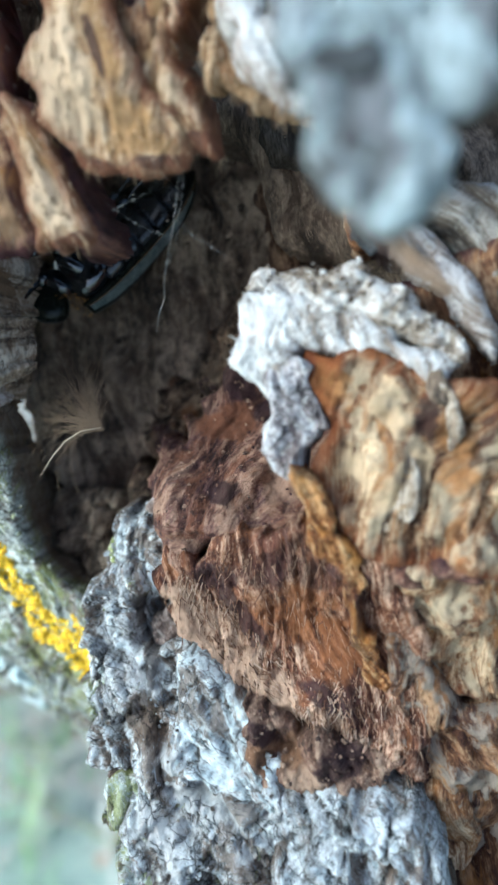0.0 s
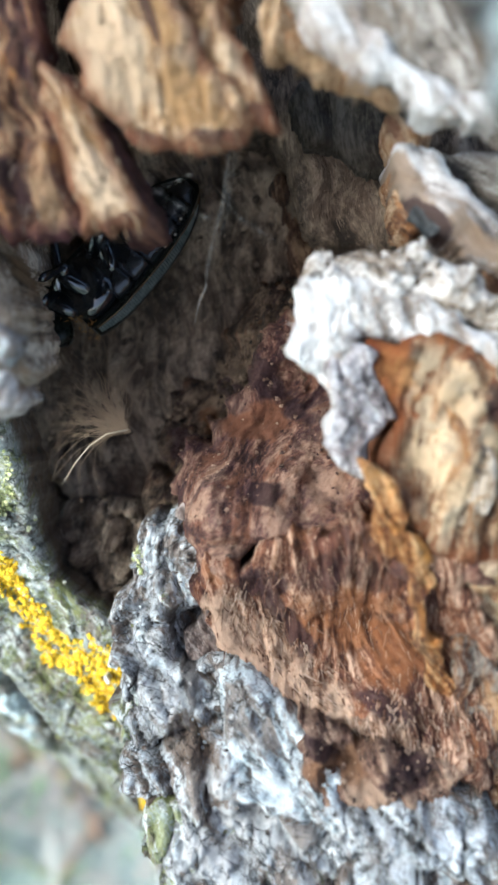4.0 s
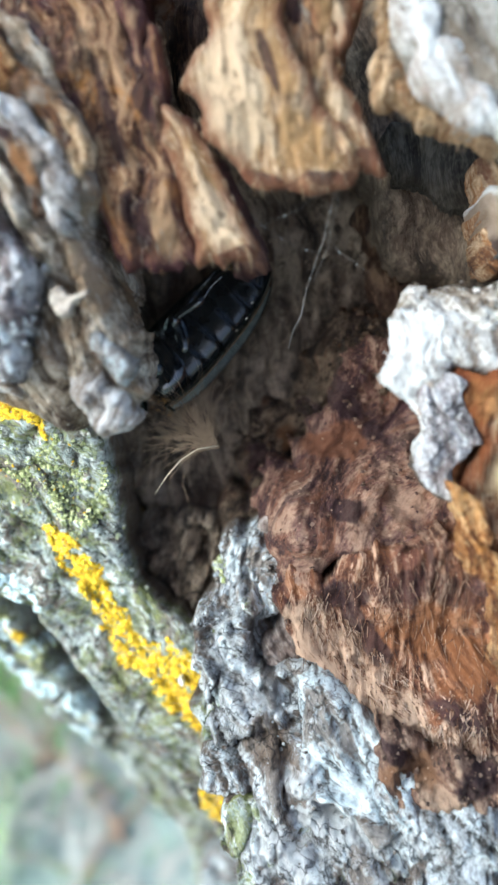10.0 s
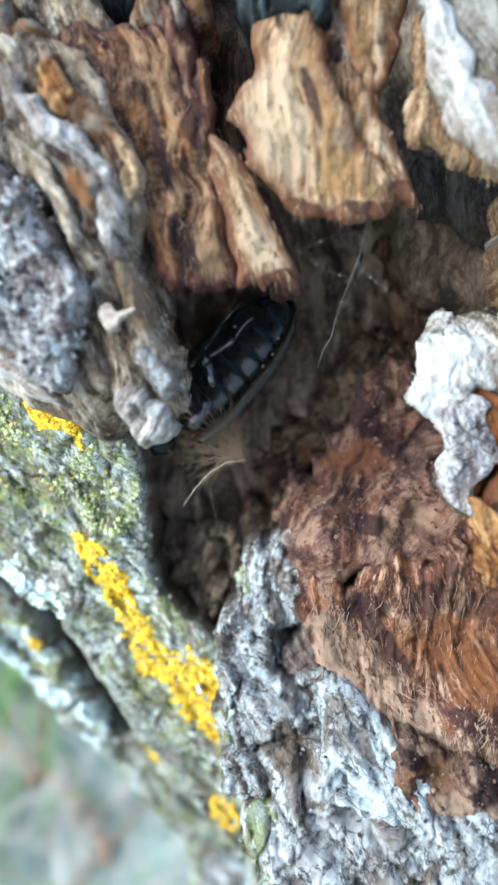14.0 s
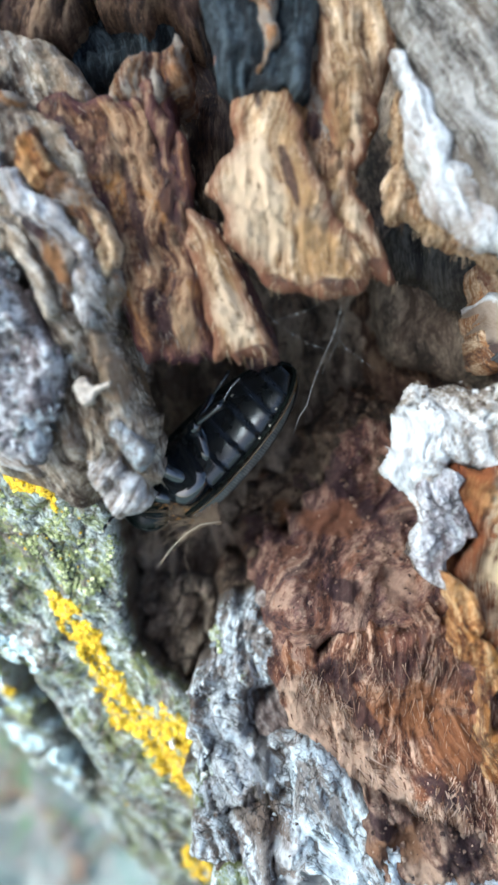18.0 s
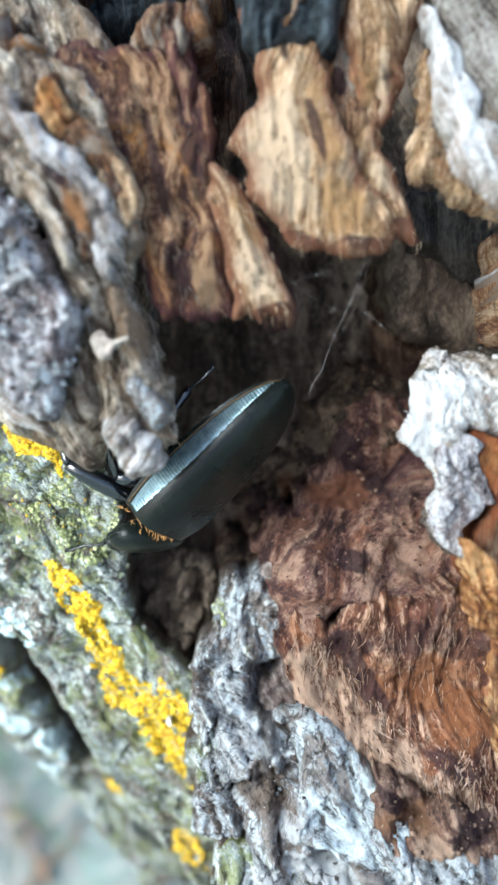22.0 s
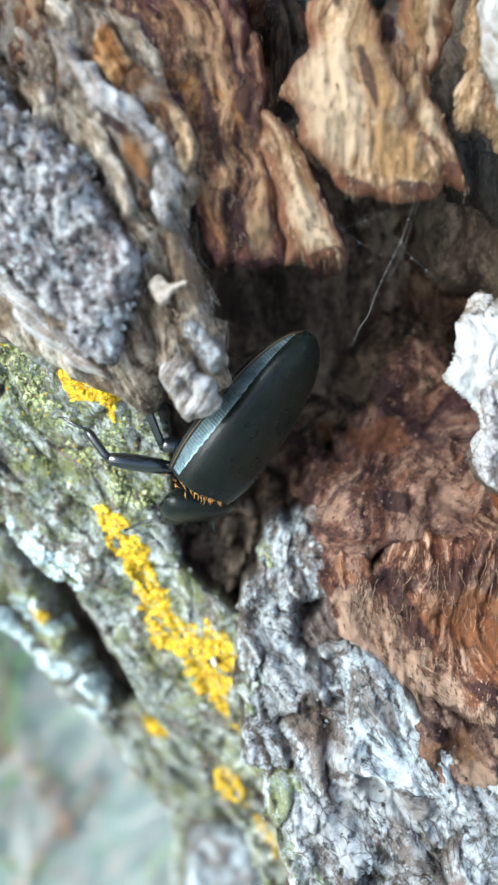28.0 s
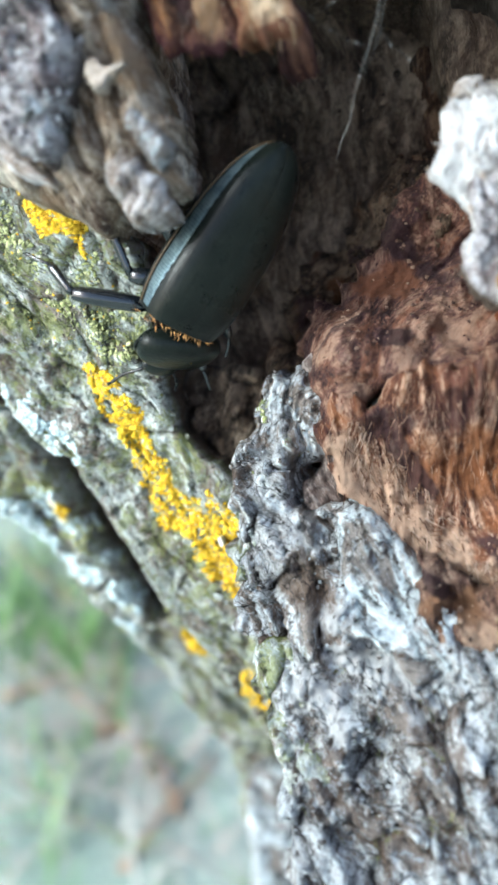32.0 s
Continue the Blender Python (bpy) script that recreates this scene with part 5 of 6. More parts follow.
for seed, points in ((95, [(23.2, 17.9), (24.2, 19.0), (26.1, 19.8), (27.6, 20.2), (28.8, 19.8), (28.2, 18.8), (26.6, 18.1), (24.7, 17.7)]), (96, [(26.9, 14.8), (27.8, 15.4), (29.4, 15.4), (29.6, 14.7), (28.7, 14.3), (27.6, 14.3)])):
    relief("bark_scar", points, (55.3, 0, 0), SLATE, trunk, (1.6, 0.8), 1.5, (20, 1.0, 5, 0.4), (4, 0.6), cell=0.34, seed=float(seed), rough=1.2, label="dark scar in the pale flap")
# far parts of the hollow; wood colours here are darkened to add to its shade
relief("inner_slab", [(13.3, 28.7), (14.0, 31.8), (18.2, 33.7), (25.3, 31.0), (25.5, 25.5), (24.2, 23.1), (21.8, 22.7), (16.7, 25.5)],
       (-5, 0, 0), INNER, trunk, (1.4, 1.6), 8, (110, 1.6, 9, 0.5), (7, 0.8), cell=0.4, seed=29.0, rough=1.2, label="grey slab inside the hollow, darkened as if in shade")
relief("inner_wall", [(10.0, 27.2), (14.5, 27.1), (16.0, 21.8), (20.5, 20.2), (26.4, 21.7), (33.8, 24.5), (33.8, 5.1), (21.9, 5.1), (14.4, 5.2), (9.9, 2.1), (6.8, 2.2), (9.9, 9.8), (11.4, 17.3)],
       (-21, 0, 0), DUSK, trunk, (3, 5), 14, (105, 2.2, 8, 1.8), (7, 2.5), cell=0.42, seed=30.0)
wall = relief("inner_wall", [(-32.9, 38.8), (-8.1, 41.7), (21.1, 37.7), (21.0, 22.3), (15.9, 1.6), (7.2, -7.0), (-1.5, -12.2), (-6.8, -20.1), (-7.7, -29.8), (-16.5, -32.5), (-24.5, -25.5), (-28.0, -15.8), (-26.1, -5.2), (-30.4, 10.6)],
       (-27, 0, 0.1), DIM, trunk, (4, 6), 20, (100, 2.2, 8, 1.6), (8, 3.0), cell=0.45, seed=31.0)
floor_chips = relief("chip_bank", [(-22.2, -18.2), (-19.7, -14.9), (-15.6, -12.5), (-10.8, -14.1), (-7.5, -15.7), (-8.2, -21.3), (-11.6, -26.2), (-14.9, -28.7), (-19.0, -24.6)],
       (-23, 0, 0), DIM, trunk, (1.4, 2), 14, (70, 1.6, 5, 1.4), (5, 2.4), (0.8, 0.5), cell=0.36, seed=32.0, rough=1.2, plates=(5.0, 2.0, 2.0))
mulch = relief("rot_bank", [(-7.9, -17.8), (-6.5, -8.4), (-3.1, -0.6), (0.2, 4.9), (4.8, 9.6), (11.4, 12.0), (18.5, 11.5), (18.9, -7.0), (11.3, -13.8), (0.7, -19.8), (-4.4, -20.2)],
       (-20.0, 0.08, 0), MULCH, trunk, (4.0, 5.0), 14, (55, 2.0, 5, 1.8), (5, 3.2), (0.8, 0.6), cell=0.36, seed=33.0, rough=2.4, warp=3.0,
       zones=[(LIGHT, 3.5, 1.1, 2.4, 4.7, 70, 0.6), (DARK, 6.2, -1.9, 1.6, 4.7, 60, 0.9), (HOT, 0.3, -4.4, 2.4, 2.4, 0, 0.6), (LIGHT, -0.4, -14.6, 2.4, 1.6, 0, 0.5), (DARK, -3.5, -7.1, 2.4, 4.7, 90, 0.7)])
scatter("crumb_layer", wall, 300, 0.4, DIM, wall, 12, tall=0.6)
scatter("crumb_layer", mulch, 420, 0.38, MULCH, mulch, 13, tall=0.7, clump=3.0)
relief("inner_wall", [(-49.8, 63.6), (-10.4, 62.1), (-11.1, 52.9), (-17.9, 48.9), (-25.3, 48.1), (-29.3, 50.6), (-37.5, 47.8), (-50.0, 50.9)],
       (5, 0, 0), BLACK, trunk, (3, 5), 14, (95, 2.0, 9, 1.8), (5, 2.6), (0.9, 0.6), cell=0.42, seed=34.0, label="black wood behind the lobes")
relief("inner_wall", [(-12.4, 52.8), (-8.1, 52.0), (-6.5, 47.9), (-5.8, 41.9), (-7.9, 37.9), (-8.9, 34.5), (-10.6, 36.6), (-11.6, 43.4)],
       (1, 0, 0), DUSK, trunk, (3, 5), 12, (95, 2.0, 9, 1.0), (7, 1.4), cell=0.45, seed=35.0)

strands("fibre_fringe", tongue, 420, 0.9, 0.06, -86, TAN_EDGE, tongue, 14, lift=0.25)
strands("fibre_fringe", tongue, 80, 0.7, 0.05, -80, TAN_EDGE, tongue, 19, lift=0.2, droop=0.8, area=[(-4.5, 27), (9, 27.5), (10, 21.5), (4, 20.5), (-2, 22.5)])
strands("fibre_fringe", lobe, 260, 1.2, 0.07, -78, BROWN_STRIP, lobe, 15, lift=0.4)
strands("fibre_fringe", lobe, 90, 0.7, 0.06, -80, BROWN, lobe, 20, lift=0.2, droop=0.8, area=[(-16, 18), (-7, 18), (-6, 14), (-16, 13)])
strands("fibre_fringe", lobe_edge, 90, 1.2, 0.08, -70, TAN_EDGE, lobe_edge, 22, lift=0.25, droop=0.5)
strands("fibre_fringe", strand, 160, 1.1, 0.07, -82, TAN_EDGE, strand, 16, lift=0.35)

# ---- lichen, crumbs, hairs, web ----
yl = Nodes("yellow_lichen")
ylg = yl.attr("tone").outputs["Fac"]
YELLOW = yl.finish(yl.ramp(yl.calc("ADD", yl.calc("MULTIPLY", ylg, 0.5), yl.calc("MULTIPLY", yl.noise(yl.attr("grain").outputs["Vector"], 1.6, 4.0, 0.7), 0.5)),
                           [(0.25, (0.34, 0.17, 0.004)), (0.5, (0.62, 0.385, 0.010)), (0.75, (0.80, 0.58, 0.05))]), 0.8)
gl = Nodes("green_lichen")
GREEN = gl.finish(gl.ramp(gl.attr("tone").outputs["Fac"], [(0.1, (0.13, 0.145, 0.06)), (0.6, (0.28, 0.31, 0.13)), (0.9, (0.46, 0.47, 0.26))]), 0.85)
pl = Nodes("pale_lichen")
PALE = pl.finish(pl.ramp(pl.attr("tone").outputs["Fac"], [(0.1, (0.28, 0.36, 0.36)), (0.6, (0.46, 0.58, 0.59)), (0.9, (0.66, 0.76, 0.77))]), 0.85)


def lichen(points, host, count, size, material, seed, label, tall=0.5, clump=1.6):
    """A patch of crusty lichen in small lobes on a piece of bark."""
    mid = np.mean(points, 0)
    patch = root("lichen_patch", FACE @ Matrix.Translation((mid[0] * MM, mid[1] * MM, float(np.nan_to_num(height_on(host, mid[:1], mid[1:])[0][0])) * MM)), label, "lichen", "lichen patches on the bark")
    return scatter("lobe", host, int(count * 6), size * (0.4 if material is YELLOW else 0.38), material, patch, seed, area=points, tall=tall, sunk=0.05, clump=clump, lobes=3.2, sparse=-0.5 if material is YELLOW else -0.05)


lichen([(-33.9, 5.4), (-31.3, 3.5), (-26.9, 3.1), (-25.4, 2.0), (-26.7, -0.2), (-27.1, -2.4), (-28.7, -0.1), (-31.3, 0.1), (-33.2, 2.2)], slab, 520, 0.62, YELLOW, 21, "bright yellow lichen below the bark ledge")
lichen([(-31.5, -13.8), (-28.6, -14.9), (-26.8, -16.9), (-24.2, -20.7), (-24.8, -23.4), (-27.6, -22.2), (-30.0, -20.6), (-30.9, -17.2)], slab, 420, 0.55, YELLOW, 22, "yellow lichen in a ragged band")
lichen([(-27.5, -25.9), (-24.5, -24.8), (-22.5, -27.4), (-20.6, -31.1), (-15.6, -31.6), (-13.1, -35.3), (-11.9, -40.4), (-14.0, -43.3), (-13.1, -49.4), (-10.9, -51.4), (-13.5, -50.1), (-16.6, -45.9), (-20.1, -43.0), (-22.1, -37.3), (-25.1, -36.1), (-26.6, -31.7)], slab, 900, 0.58, YELLOW, 23, "large bright yellow lichen on grey bark")
lichen([(-27.8, -21.8), (-24.9, -22.2), (-23.1, -25.4), (-22.5, -27.6), (-25.2, -26.7), (-27.0, -25.9), (-28.1, -23.7)], slab, 150, 0.5, YELLOW, 37, "yellow lichen in a ragged band", clump=2.4)
lichen([(-16.4, -61.0), (-13.5, -59.9), (-11.6, -63.5), (-12.1, -66.9), (-15.0, -68.1), (-16.4, -65.0)], slab, 110, 0.5, YELLOW, 24, "small bright yellow lichen speck")
lichen([(-11.6, -65.5), (-8.7, -70.4), (-3.6, -77.2), (0.3, -86.3), (-1.6, -88.4), (-5.4, -79.9), (-9.6, -72.0)], slab, 150, 0.45, YELLOW, 25, "thin trail of yellow lichen", clump=3.0)
lichen([(-31.2, -60.5), (-28.0, -59.6), (-26.8, -64.2), (-28.6, -65.9), (-30.9, -63.9)], outer, 120, 0.9, YELLOW, 26, "round yellow lichen on the outer bark")
lichen([(-47.2, -34.7), (-45.1, -34.9), (-45.5, -37.4), (-47.5, -37.3)], outer, 40, 0.7, YELLOW, 27, "tiny bright yellow lichen speck")
lichen([(-41.8, 10.1), (-39.9, 8.8), (-39.6, 6.2), (-41.4, 6.5), (-43.0, 8.2)], slab, 90, 0.5, YELLOW, 28, "small bright yellow lichen speck")
lichen([(-42.7, 5.5), (-41.8, 2.0), (-41.4, -0.1), (-43.2, 0.6), (-44.5, 4.1)], slab, 70, 0.5, YELLOW, 29, "small bright yellow lichen speck")
lichen([(-38.8, 1.4), (-32.3, -0.7), (-22.1, -3.4), (-21.8, -10.9), (-25.8, -14.4), (-30.5, -12.9), (-33.0, -7.4), (-37.3, -3.7)], slab, 420, 0.5, GREEN, 30, "crumbly olive-green lichen on grey bark", clump=2.5)
lichen([(-41.6, 11.4), (-37.3, 6.2), (-35.0, 1.4), (-38.9, 0.6), (-42.8, 4.8)], slab, 200, 0.5, GREEN, 31, "crumbly olive-green lichen on grey bark", clump=2.5)
lichen([(-14.5, -52.0), (-9.9, -53.7), (-5.1, -62.9), (-6.9, -65.9), (-12.6, -59.1)], slab, 160, 0.5, GREEN, 32, "olive-green lichen in a crack", clump=2.5)
lichen([(-44.6, -16.2), (-40.8, -16.8), (-38.0, -21.1), (-34.6, -25.1), (-35.3, -27.0), (-39.9, -25.0), (-43.5, -22.4)], slab, 420, 0.55, PALE, 33, "pale blue-white lichen crust")
lichen([(-52.3, -32.0), (-48.4, -40.5), (-42.8, -48.4), (-37.8, -50.9), (-39.4, -60.6), (-45.4, -56.3), (-51.6, -44.9), (-58.3, -38.7)], outer, 320, 0.9, PALE, 34, "pale blue-green lichen crust", clump=4.0)
lichen([(-9.4, -18.9), (-7.4, -18.9), (-7.4, -22.8), (-8.5, -28.3), (-10.0, -28.3), (-9.7, -22.8)], ridge, 90, 0.4, GREEN, 35, "olive-green lichen on the ridge")
lichen([(-11.9, -34.2), (-9.0, -34.9), (-8.5, -41.0), (-11.0, -40.3)], slab, 80, 0.45, GREEN, 36, "crumbly olive-green lichen on grey bark")

lichen([(-42.4, 0.0), (-37.7, 2.8), (-31.5, -1.8), (-24.7, -1.7), (-23.2, -11.2), (-27.9, -16.0), (-34.8, -12.8), (-41.7, -7.4)], slab, 420, 0.3, GREEN, 38, "olive-green lichen dust on grey bark", tall=0.35, clump=3.0)
lichen([(-42.4, 0.0), (-37.7, 2.8), (-31.5, -1.8), (-24.7, -1.7), (-23.2, -11.2), (-27.9, -16.0), (-34.8, -12.8), (-41.7, -7.4)], slab, 40, 0.36, YELLOW, 39, "scattered yellow lichen specks", clump=1.4)
lichen([(-49.9, -30.8), (-44.3, -33.5), (-38.8, -39.8), (-34.1, -46.2), (-28.6, -48.9), (-29.4, -54.5), (-37.7, -50.0), (-45.2, -42.7), (-49.8, -37.3)], outer, 220, 0.75, GREEN, 45, "grey-green lichen on the outer bark", tall=0.3, clump=3.5)
lichen([(-49.9, -30.8), (-44.3, -33.5), (-38.8, -39.8), (-34.1, -46.2), (-28.6, -48.9), (-29.4, -54.5), (-37.7, -50.0), (-45.2, -42.7), (-49.8, -37.3)], outer, 200, 0.8, PALE, 46, "pale blue-green lichen crust", tall=0.3, clump=3.0)

def tube(name, points, radii, material, parent, m=None, sides=8, label=""):
    """A tapered, bent tube through points in millimetres, closed at both ends."""
    p, v, f = [Vector(q) for q in points], [], []
    for i, q in enumerate(p):
        d = (p[min(i + 1, len(p) - 1)] - p[max(i - 1, 0)]).normalized()
        a = d.cross(Vector((0.31, 0.2, 0.93))).normalized()
        b = d.cross(a)
        for k in range(sides):
            w = 2 * math.pi * k / sides
            v.append(q + radii[i] * (a * math.cos(w) + b * math.sin(w)))
    for i in range(len(p) - 1):
        for k in range(sides):
            f.append([i * sides + k, i * sides + (k + 1) % sides, (i + 1) * sides + (k + 1) % sides, (i + 1) * sides + k])
    f += [list(range(sides))[::-1], [(len(p) - 1) * sides + k for k in range(sides)]]
    me = solid(name, v, f, material)
    return link(name, me, parent, m or (WORLD[parent] if parent else FACE), label=label)


hair_n = Nodes("pale_hair")
HAIR = hair_n.finish((0.21, 0.145, 0.09, 1), 0.6)
PALE_HAIR = Nodes("long_pale_hair").finish((0.5, 0.42, 0.3, 1), 0.5)
silk_n = Nodes("web_silk")
SILK = silk_n.finish((0.30, 0.29, 0.27, 1), 0.3, spec=0.6)
crumb_n = Nodes("pale_crumb")
CRUMB = crumb_n.finish(crumb_n.ramp(crumb_n.noise(crumb_n.attr("grain").outputs["Vector"], 1.2, 4.0), [(0.3, (0.18, 0.14, 0.11)), (0.7, (0.42, 0.36, 0.30))]), 0.85)

CRUMB_WHITE = Nodes("white_crumb").finish((0.75, 0.72, 0.62, 1), 0.8)

# pale crumb stuck on the wood column
relief("wood_crumb", [(-20.9, 12.2), (-20.4, 12.8), (-19.7, 12.9), (-18.9, 12.1), (-17.4, 12.7), (-16.9, 12.3), (-18.6, 11.3), (-19.1, 10.3), (-20.0, 10.0), (-20.6, 10.7)],
       (20.2, 0, 0), CRUMB, None, (0.5, 0.3), 2.5, (20, 1.0, 4, 0.3), (2, 0.4), cell=0.2, rough=0.35, seed=70.0)
tagged(scene.objects["wood_crumb"], "pale torn crumb of wood on the column", "wood crumb")

# white speck on the large lichen
speck = relief("pale_speck", [(-16.1, -37.7), (-15.5, -37.3), (-15.2, -37.9), (-15.3, -38.7), (-15.9, -38.8)],
       (10.6, 0.3, 0.69), CRUMB_WHITE, None, (0.5, 0.4), 2.0, (20, 1.0, 4, 0.2), (2, 0.2), cell=0.2, rough=0.2, seed=91.0)
tagged(speck, "tiny white crumb on yellow lichen", "crumb")

# tuft of pale hairs on the edge of the pit
tuft = root("hair_tuft", FACE @ Matrix.Translation([c * MM for c in (-8.0, -4.4, -6.0)]), "tuft of pale animal hairs caught in the hollow", "hair tuft")
rh = random.Random(4)
for k in range(170):
    a, ln = radians(rh.uniform(92, 178) + rh.gauss(0, 8)), rh.uniform(3.0, 12.0)
    bend = rh.gauss(0.2, 0.5)
    pts = [(rh.gauss(0, 0.25) + ln * i / 5 * math.cos(a + bend * i / 5), rh.gauss(0, 0.1) + ln * i / 5 * math.sin(a + bend * i / 5), rh.uniform(0.1, 0.8) * math.sin(i / 1.7) - 0.2 * i) for i in range(6)]
    tube("hair", pts, [0.03, 0.03, 0.026, 0.022, 0.016, 0.006], HAIR, tuft, sides=4)
tube("hair", [(0.4, 0.2, 0.5), (-2, -0.1, 1.2), (-4, -1.3, 1.6), (-5.8, -3.2, 1.6), (-7.6, -5.6, 1.2)], [0.08, 0.08, 0.07, 0.05, 0.015], PALE_HAIR, tuft, sides=5, label="long curved pale hair")

# web strands across the hollow
web = root("spider_web", FACE @ Matrix.Translation([c * MM for c in (7.6, 22.7, 12.0)]), "loose dusty spider web strands with tiny droplets", "spider web")
ends = [((0, 0, 0), (-5.9, -15.6, -11)), ((0.5, 0, 0), (-2.6, -9, -5)), ((-0.4, 0.2, 0.2), (-10.5, -3.5, -4)), ((-2.5, -6, -4), (-9.5, -1.5, -3)), ((-1.6, -4, -3), (3.4, -8, -6))]
for k, (a, b) in enumerate(ends):
    a, b = Vector(a), Vector(b)
    pts = [a.lerp(b, i / 8) + Vector((rh.gauss(0, 0.1), rh.gauss(0, 0.1) - 0.6 * math.sin(i / 8 * math.pi), rh.gauss(0, 0.2))) for i in range(9)]
    w = 0.022 if k == 0 else 0.01
    tube("strand", pts, [w * rh.uniform(0.6, 1.7) for _ in pts], SILK, web, sides=4)
    for i in (1, 3, 4, 6):
        if rh.random() < 0.6:
            q = pts[i]
            tube("droplet", [q + Vector((0, 0, z)) for z in (-0.2, -0.12, 0.05, 0.2)], [0.02, 0.12, 0.12, 0.02], SILK, web, sides=6)

# ---- the ground ----
soil = Nodes("soil")
co = soil.add("TexCoord", 3)
big = soil.noise(co, 7.0, 8.0, 0.65, 0.4)
colour = soil.ramp(big, [(0.32, (0.23, 0.26, 0.23)), (0.48, (0.30, 0.35, 0.315)), (0.6, (0.29, 0.38, 0.32)), (0.72, (0.38, 0.38, 0.34))])
SOIL = soil.finish(colour, 0.95, soil.noise(co, 60.0, 6.0, 0.7), 0.8, 0.01)
n_g = 120
gx = np.sign(np.linspace(-1, 1, n_g)) * np.abs(np.linspace(-1, 1, n_g)) ** 4 * 400
vx, vy = np.meshgrid(gx, gx, indexing="ij")
vz = 0.006 * fbm(vx / 0.12, vy / 0.12, 3.0, 4) * (np.hypot(vx, vy) < 6) - 0.006
ix = np.arange(n_g * n_g).reshape(n_g, n_g)
me = solid("ground", np.stack([vx, vy, vz], -1).reshape(-1, 3) / MM, np.stack([ix[:-1, :-1], ix[1:, :-1], ix[1:, 1:], ix[:-1, 1:]], -1).reshape(-1, 4), SOIL)
link("ground", me, m=Matrix(), label="pale trodden soil with moss, litter and grass tufts", category="ground", kind="structure")

grass_n = Nodes("grass_blade")
GRASS = grass_n.finish(grass_n.ramp(grass_n.attr("tone").outputs["Fac"], [(0.0, (0.08, 0.16, 0.05)), (0.7, (0.16, 0.31, 0.10)), (1.0, (0.30, 0.40, 0.17))]), 0.6)
litter_n = Nodes("dry_litter")
LITTER = litter_n.finish(litter_n.ramp(litter_n.attr("tone").outputs["Fac"], [(0.0, (0.20, 0.17, 0.14)), (0.6, (0.34, 0.29, 0.25)), (1.0, (0.42, 0.42, 0.38))]), 0.85)


def blades(name, places, count, length, width, material, seed, label, category, flat=False):
    """Grass blades or dry stalks round some places on the ground (metres), joined."""
    r = np.random.default_rng(seed)
    v, f, tone = [], [], []
    for k in range(count):
        cx, cy, spread = places[r.integers(len(places))]
        x, y = cx + spread * r.normal(), cy + spread * r.normal()
        a, ln = r.random() * 6.28, length * (0.4 + r.random())
        lean = 1.4 if flat else 0.3 + 0.5 * r.random()
        b0 = len(v)
        for i in range(5):
            t = i / 4
            ho, up = ln * t * math.sin(lean * (0.4 + 0.6 * t)), ln * t * math.cos(lean * (0.4 + 0.6 * t))
            w = width * (1 - 0.85 * t) * (0.7 if flat else 1)
            px, py = x + ho * math.cos(a), y + ho * math.sin(a)
            pz = -0.002 + up + (0.003 + 0.003 * r.random() if flat else 0)
            v += [(px - w * math.sin(a), py + w * math.cos(a), pz), (px, py, pz + 0.4 * w), (px + w * math.sin(a), py - w * math.cos(a), pz)]
        for i in range(4):
            f += [[b0 + 3 * i, b0 + 3 * i + 1, b0 + 3 * i + 4, b0 + 3 * i + 3], [b0 + 3 * i + 1, b0 + 3 * i + 2, b0 + 3 * i + 5, b0 + 3 * i + 4]]
        tone += [r.random()] * 15
    me = solid(name, np.array(v) / MM, f, material, {"tone": tone})
    return link(name, me, m=Matrix(), label=label, category=category, kind="stuff")


blades("grass", [(-0.235, 0.275, 0.018), (-0.19, 0.265, 0.012), (-0.27, 0.30, 0.03)], 210, 0.045, 0.0016, GRASS, 41, "fresh green grass tufts", "grass")
blades("grass", [(-0.15, 0.2, 0.09), (-0.25, 0.35, 0.12), (-0.18, 0.17, 0.05)], 260, 0.035, 0.0014, GRASS, 42, "thin green grass", "grass")
blades("grass", [(-0.4, 0.7, 0.3), (0.5, 0.9, 0.5), (-0.6, -0.2, 0.4), (0.7, -0.4, 0.4)], 2500, 0.06, 0.0018, GRASS, 43, "thin green grass", "grass")
blades("dry_litter", [(-0.14, 0.19, 0.07), (-0.2, 0.26, 0.09), (0.0, 0.2, 0.3)], 260, 0.06, 0.0022, LITTER, 44, "dry stalks and needles on soil", "litter", flat=True)


TWIG = Nodes("twig_bark").finish((0.34, 0.21, 0.14, 1), 0.85)


def twig(x, y, turn, length, thick, seed):
    r = random.Random(seed)
    pts = [(length * (i / 6 - 0.5), r.gauss(0, length * 0.02), thick + r.gauss(0, thick * 0.1)) for i in range(7)]
    ob = tube("fallen_twig", pts, [thick * (1.1 - 0.5 * i / 6) for i in range(7)], TWIG, None, Matrix.Translation((x, y, -0.002)) @ pose(0, 0, 0, 0, 0, turn))
    a = ob.data.attributes.new("tone", "FLOAT", "POINT")
    a.data.foreach_set("value", np.full(len(ob.data.vertices), r.uniform(0.3, 0.8), np.float32))
    tagged(ob, "dry brown twig lying on the soil", "twig", "fallen twigs")


for k, (x, y, turn) in enumerate([(-0.135, 0.185, 130), (-0.17, 0.245, 95), (-0.16, 0.21, 150), (-0.21, 0.24, 20), (-0.12, 0.16, 60), (-0.24, 0.33, 140)]):
    twig(x, y, turn, 70 + 12 * (k % 3), 2.2 + 0.4 * (k % 2), k)


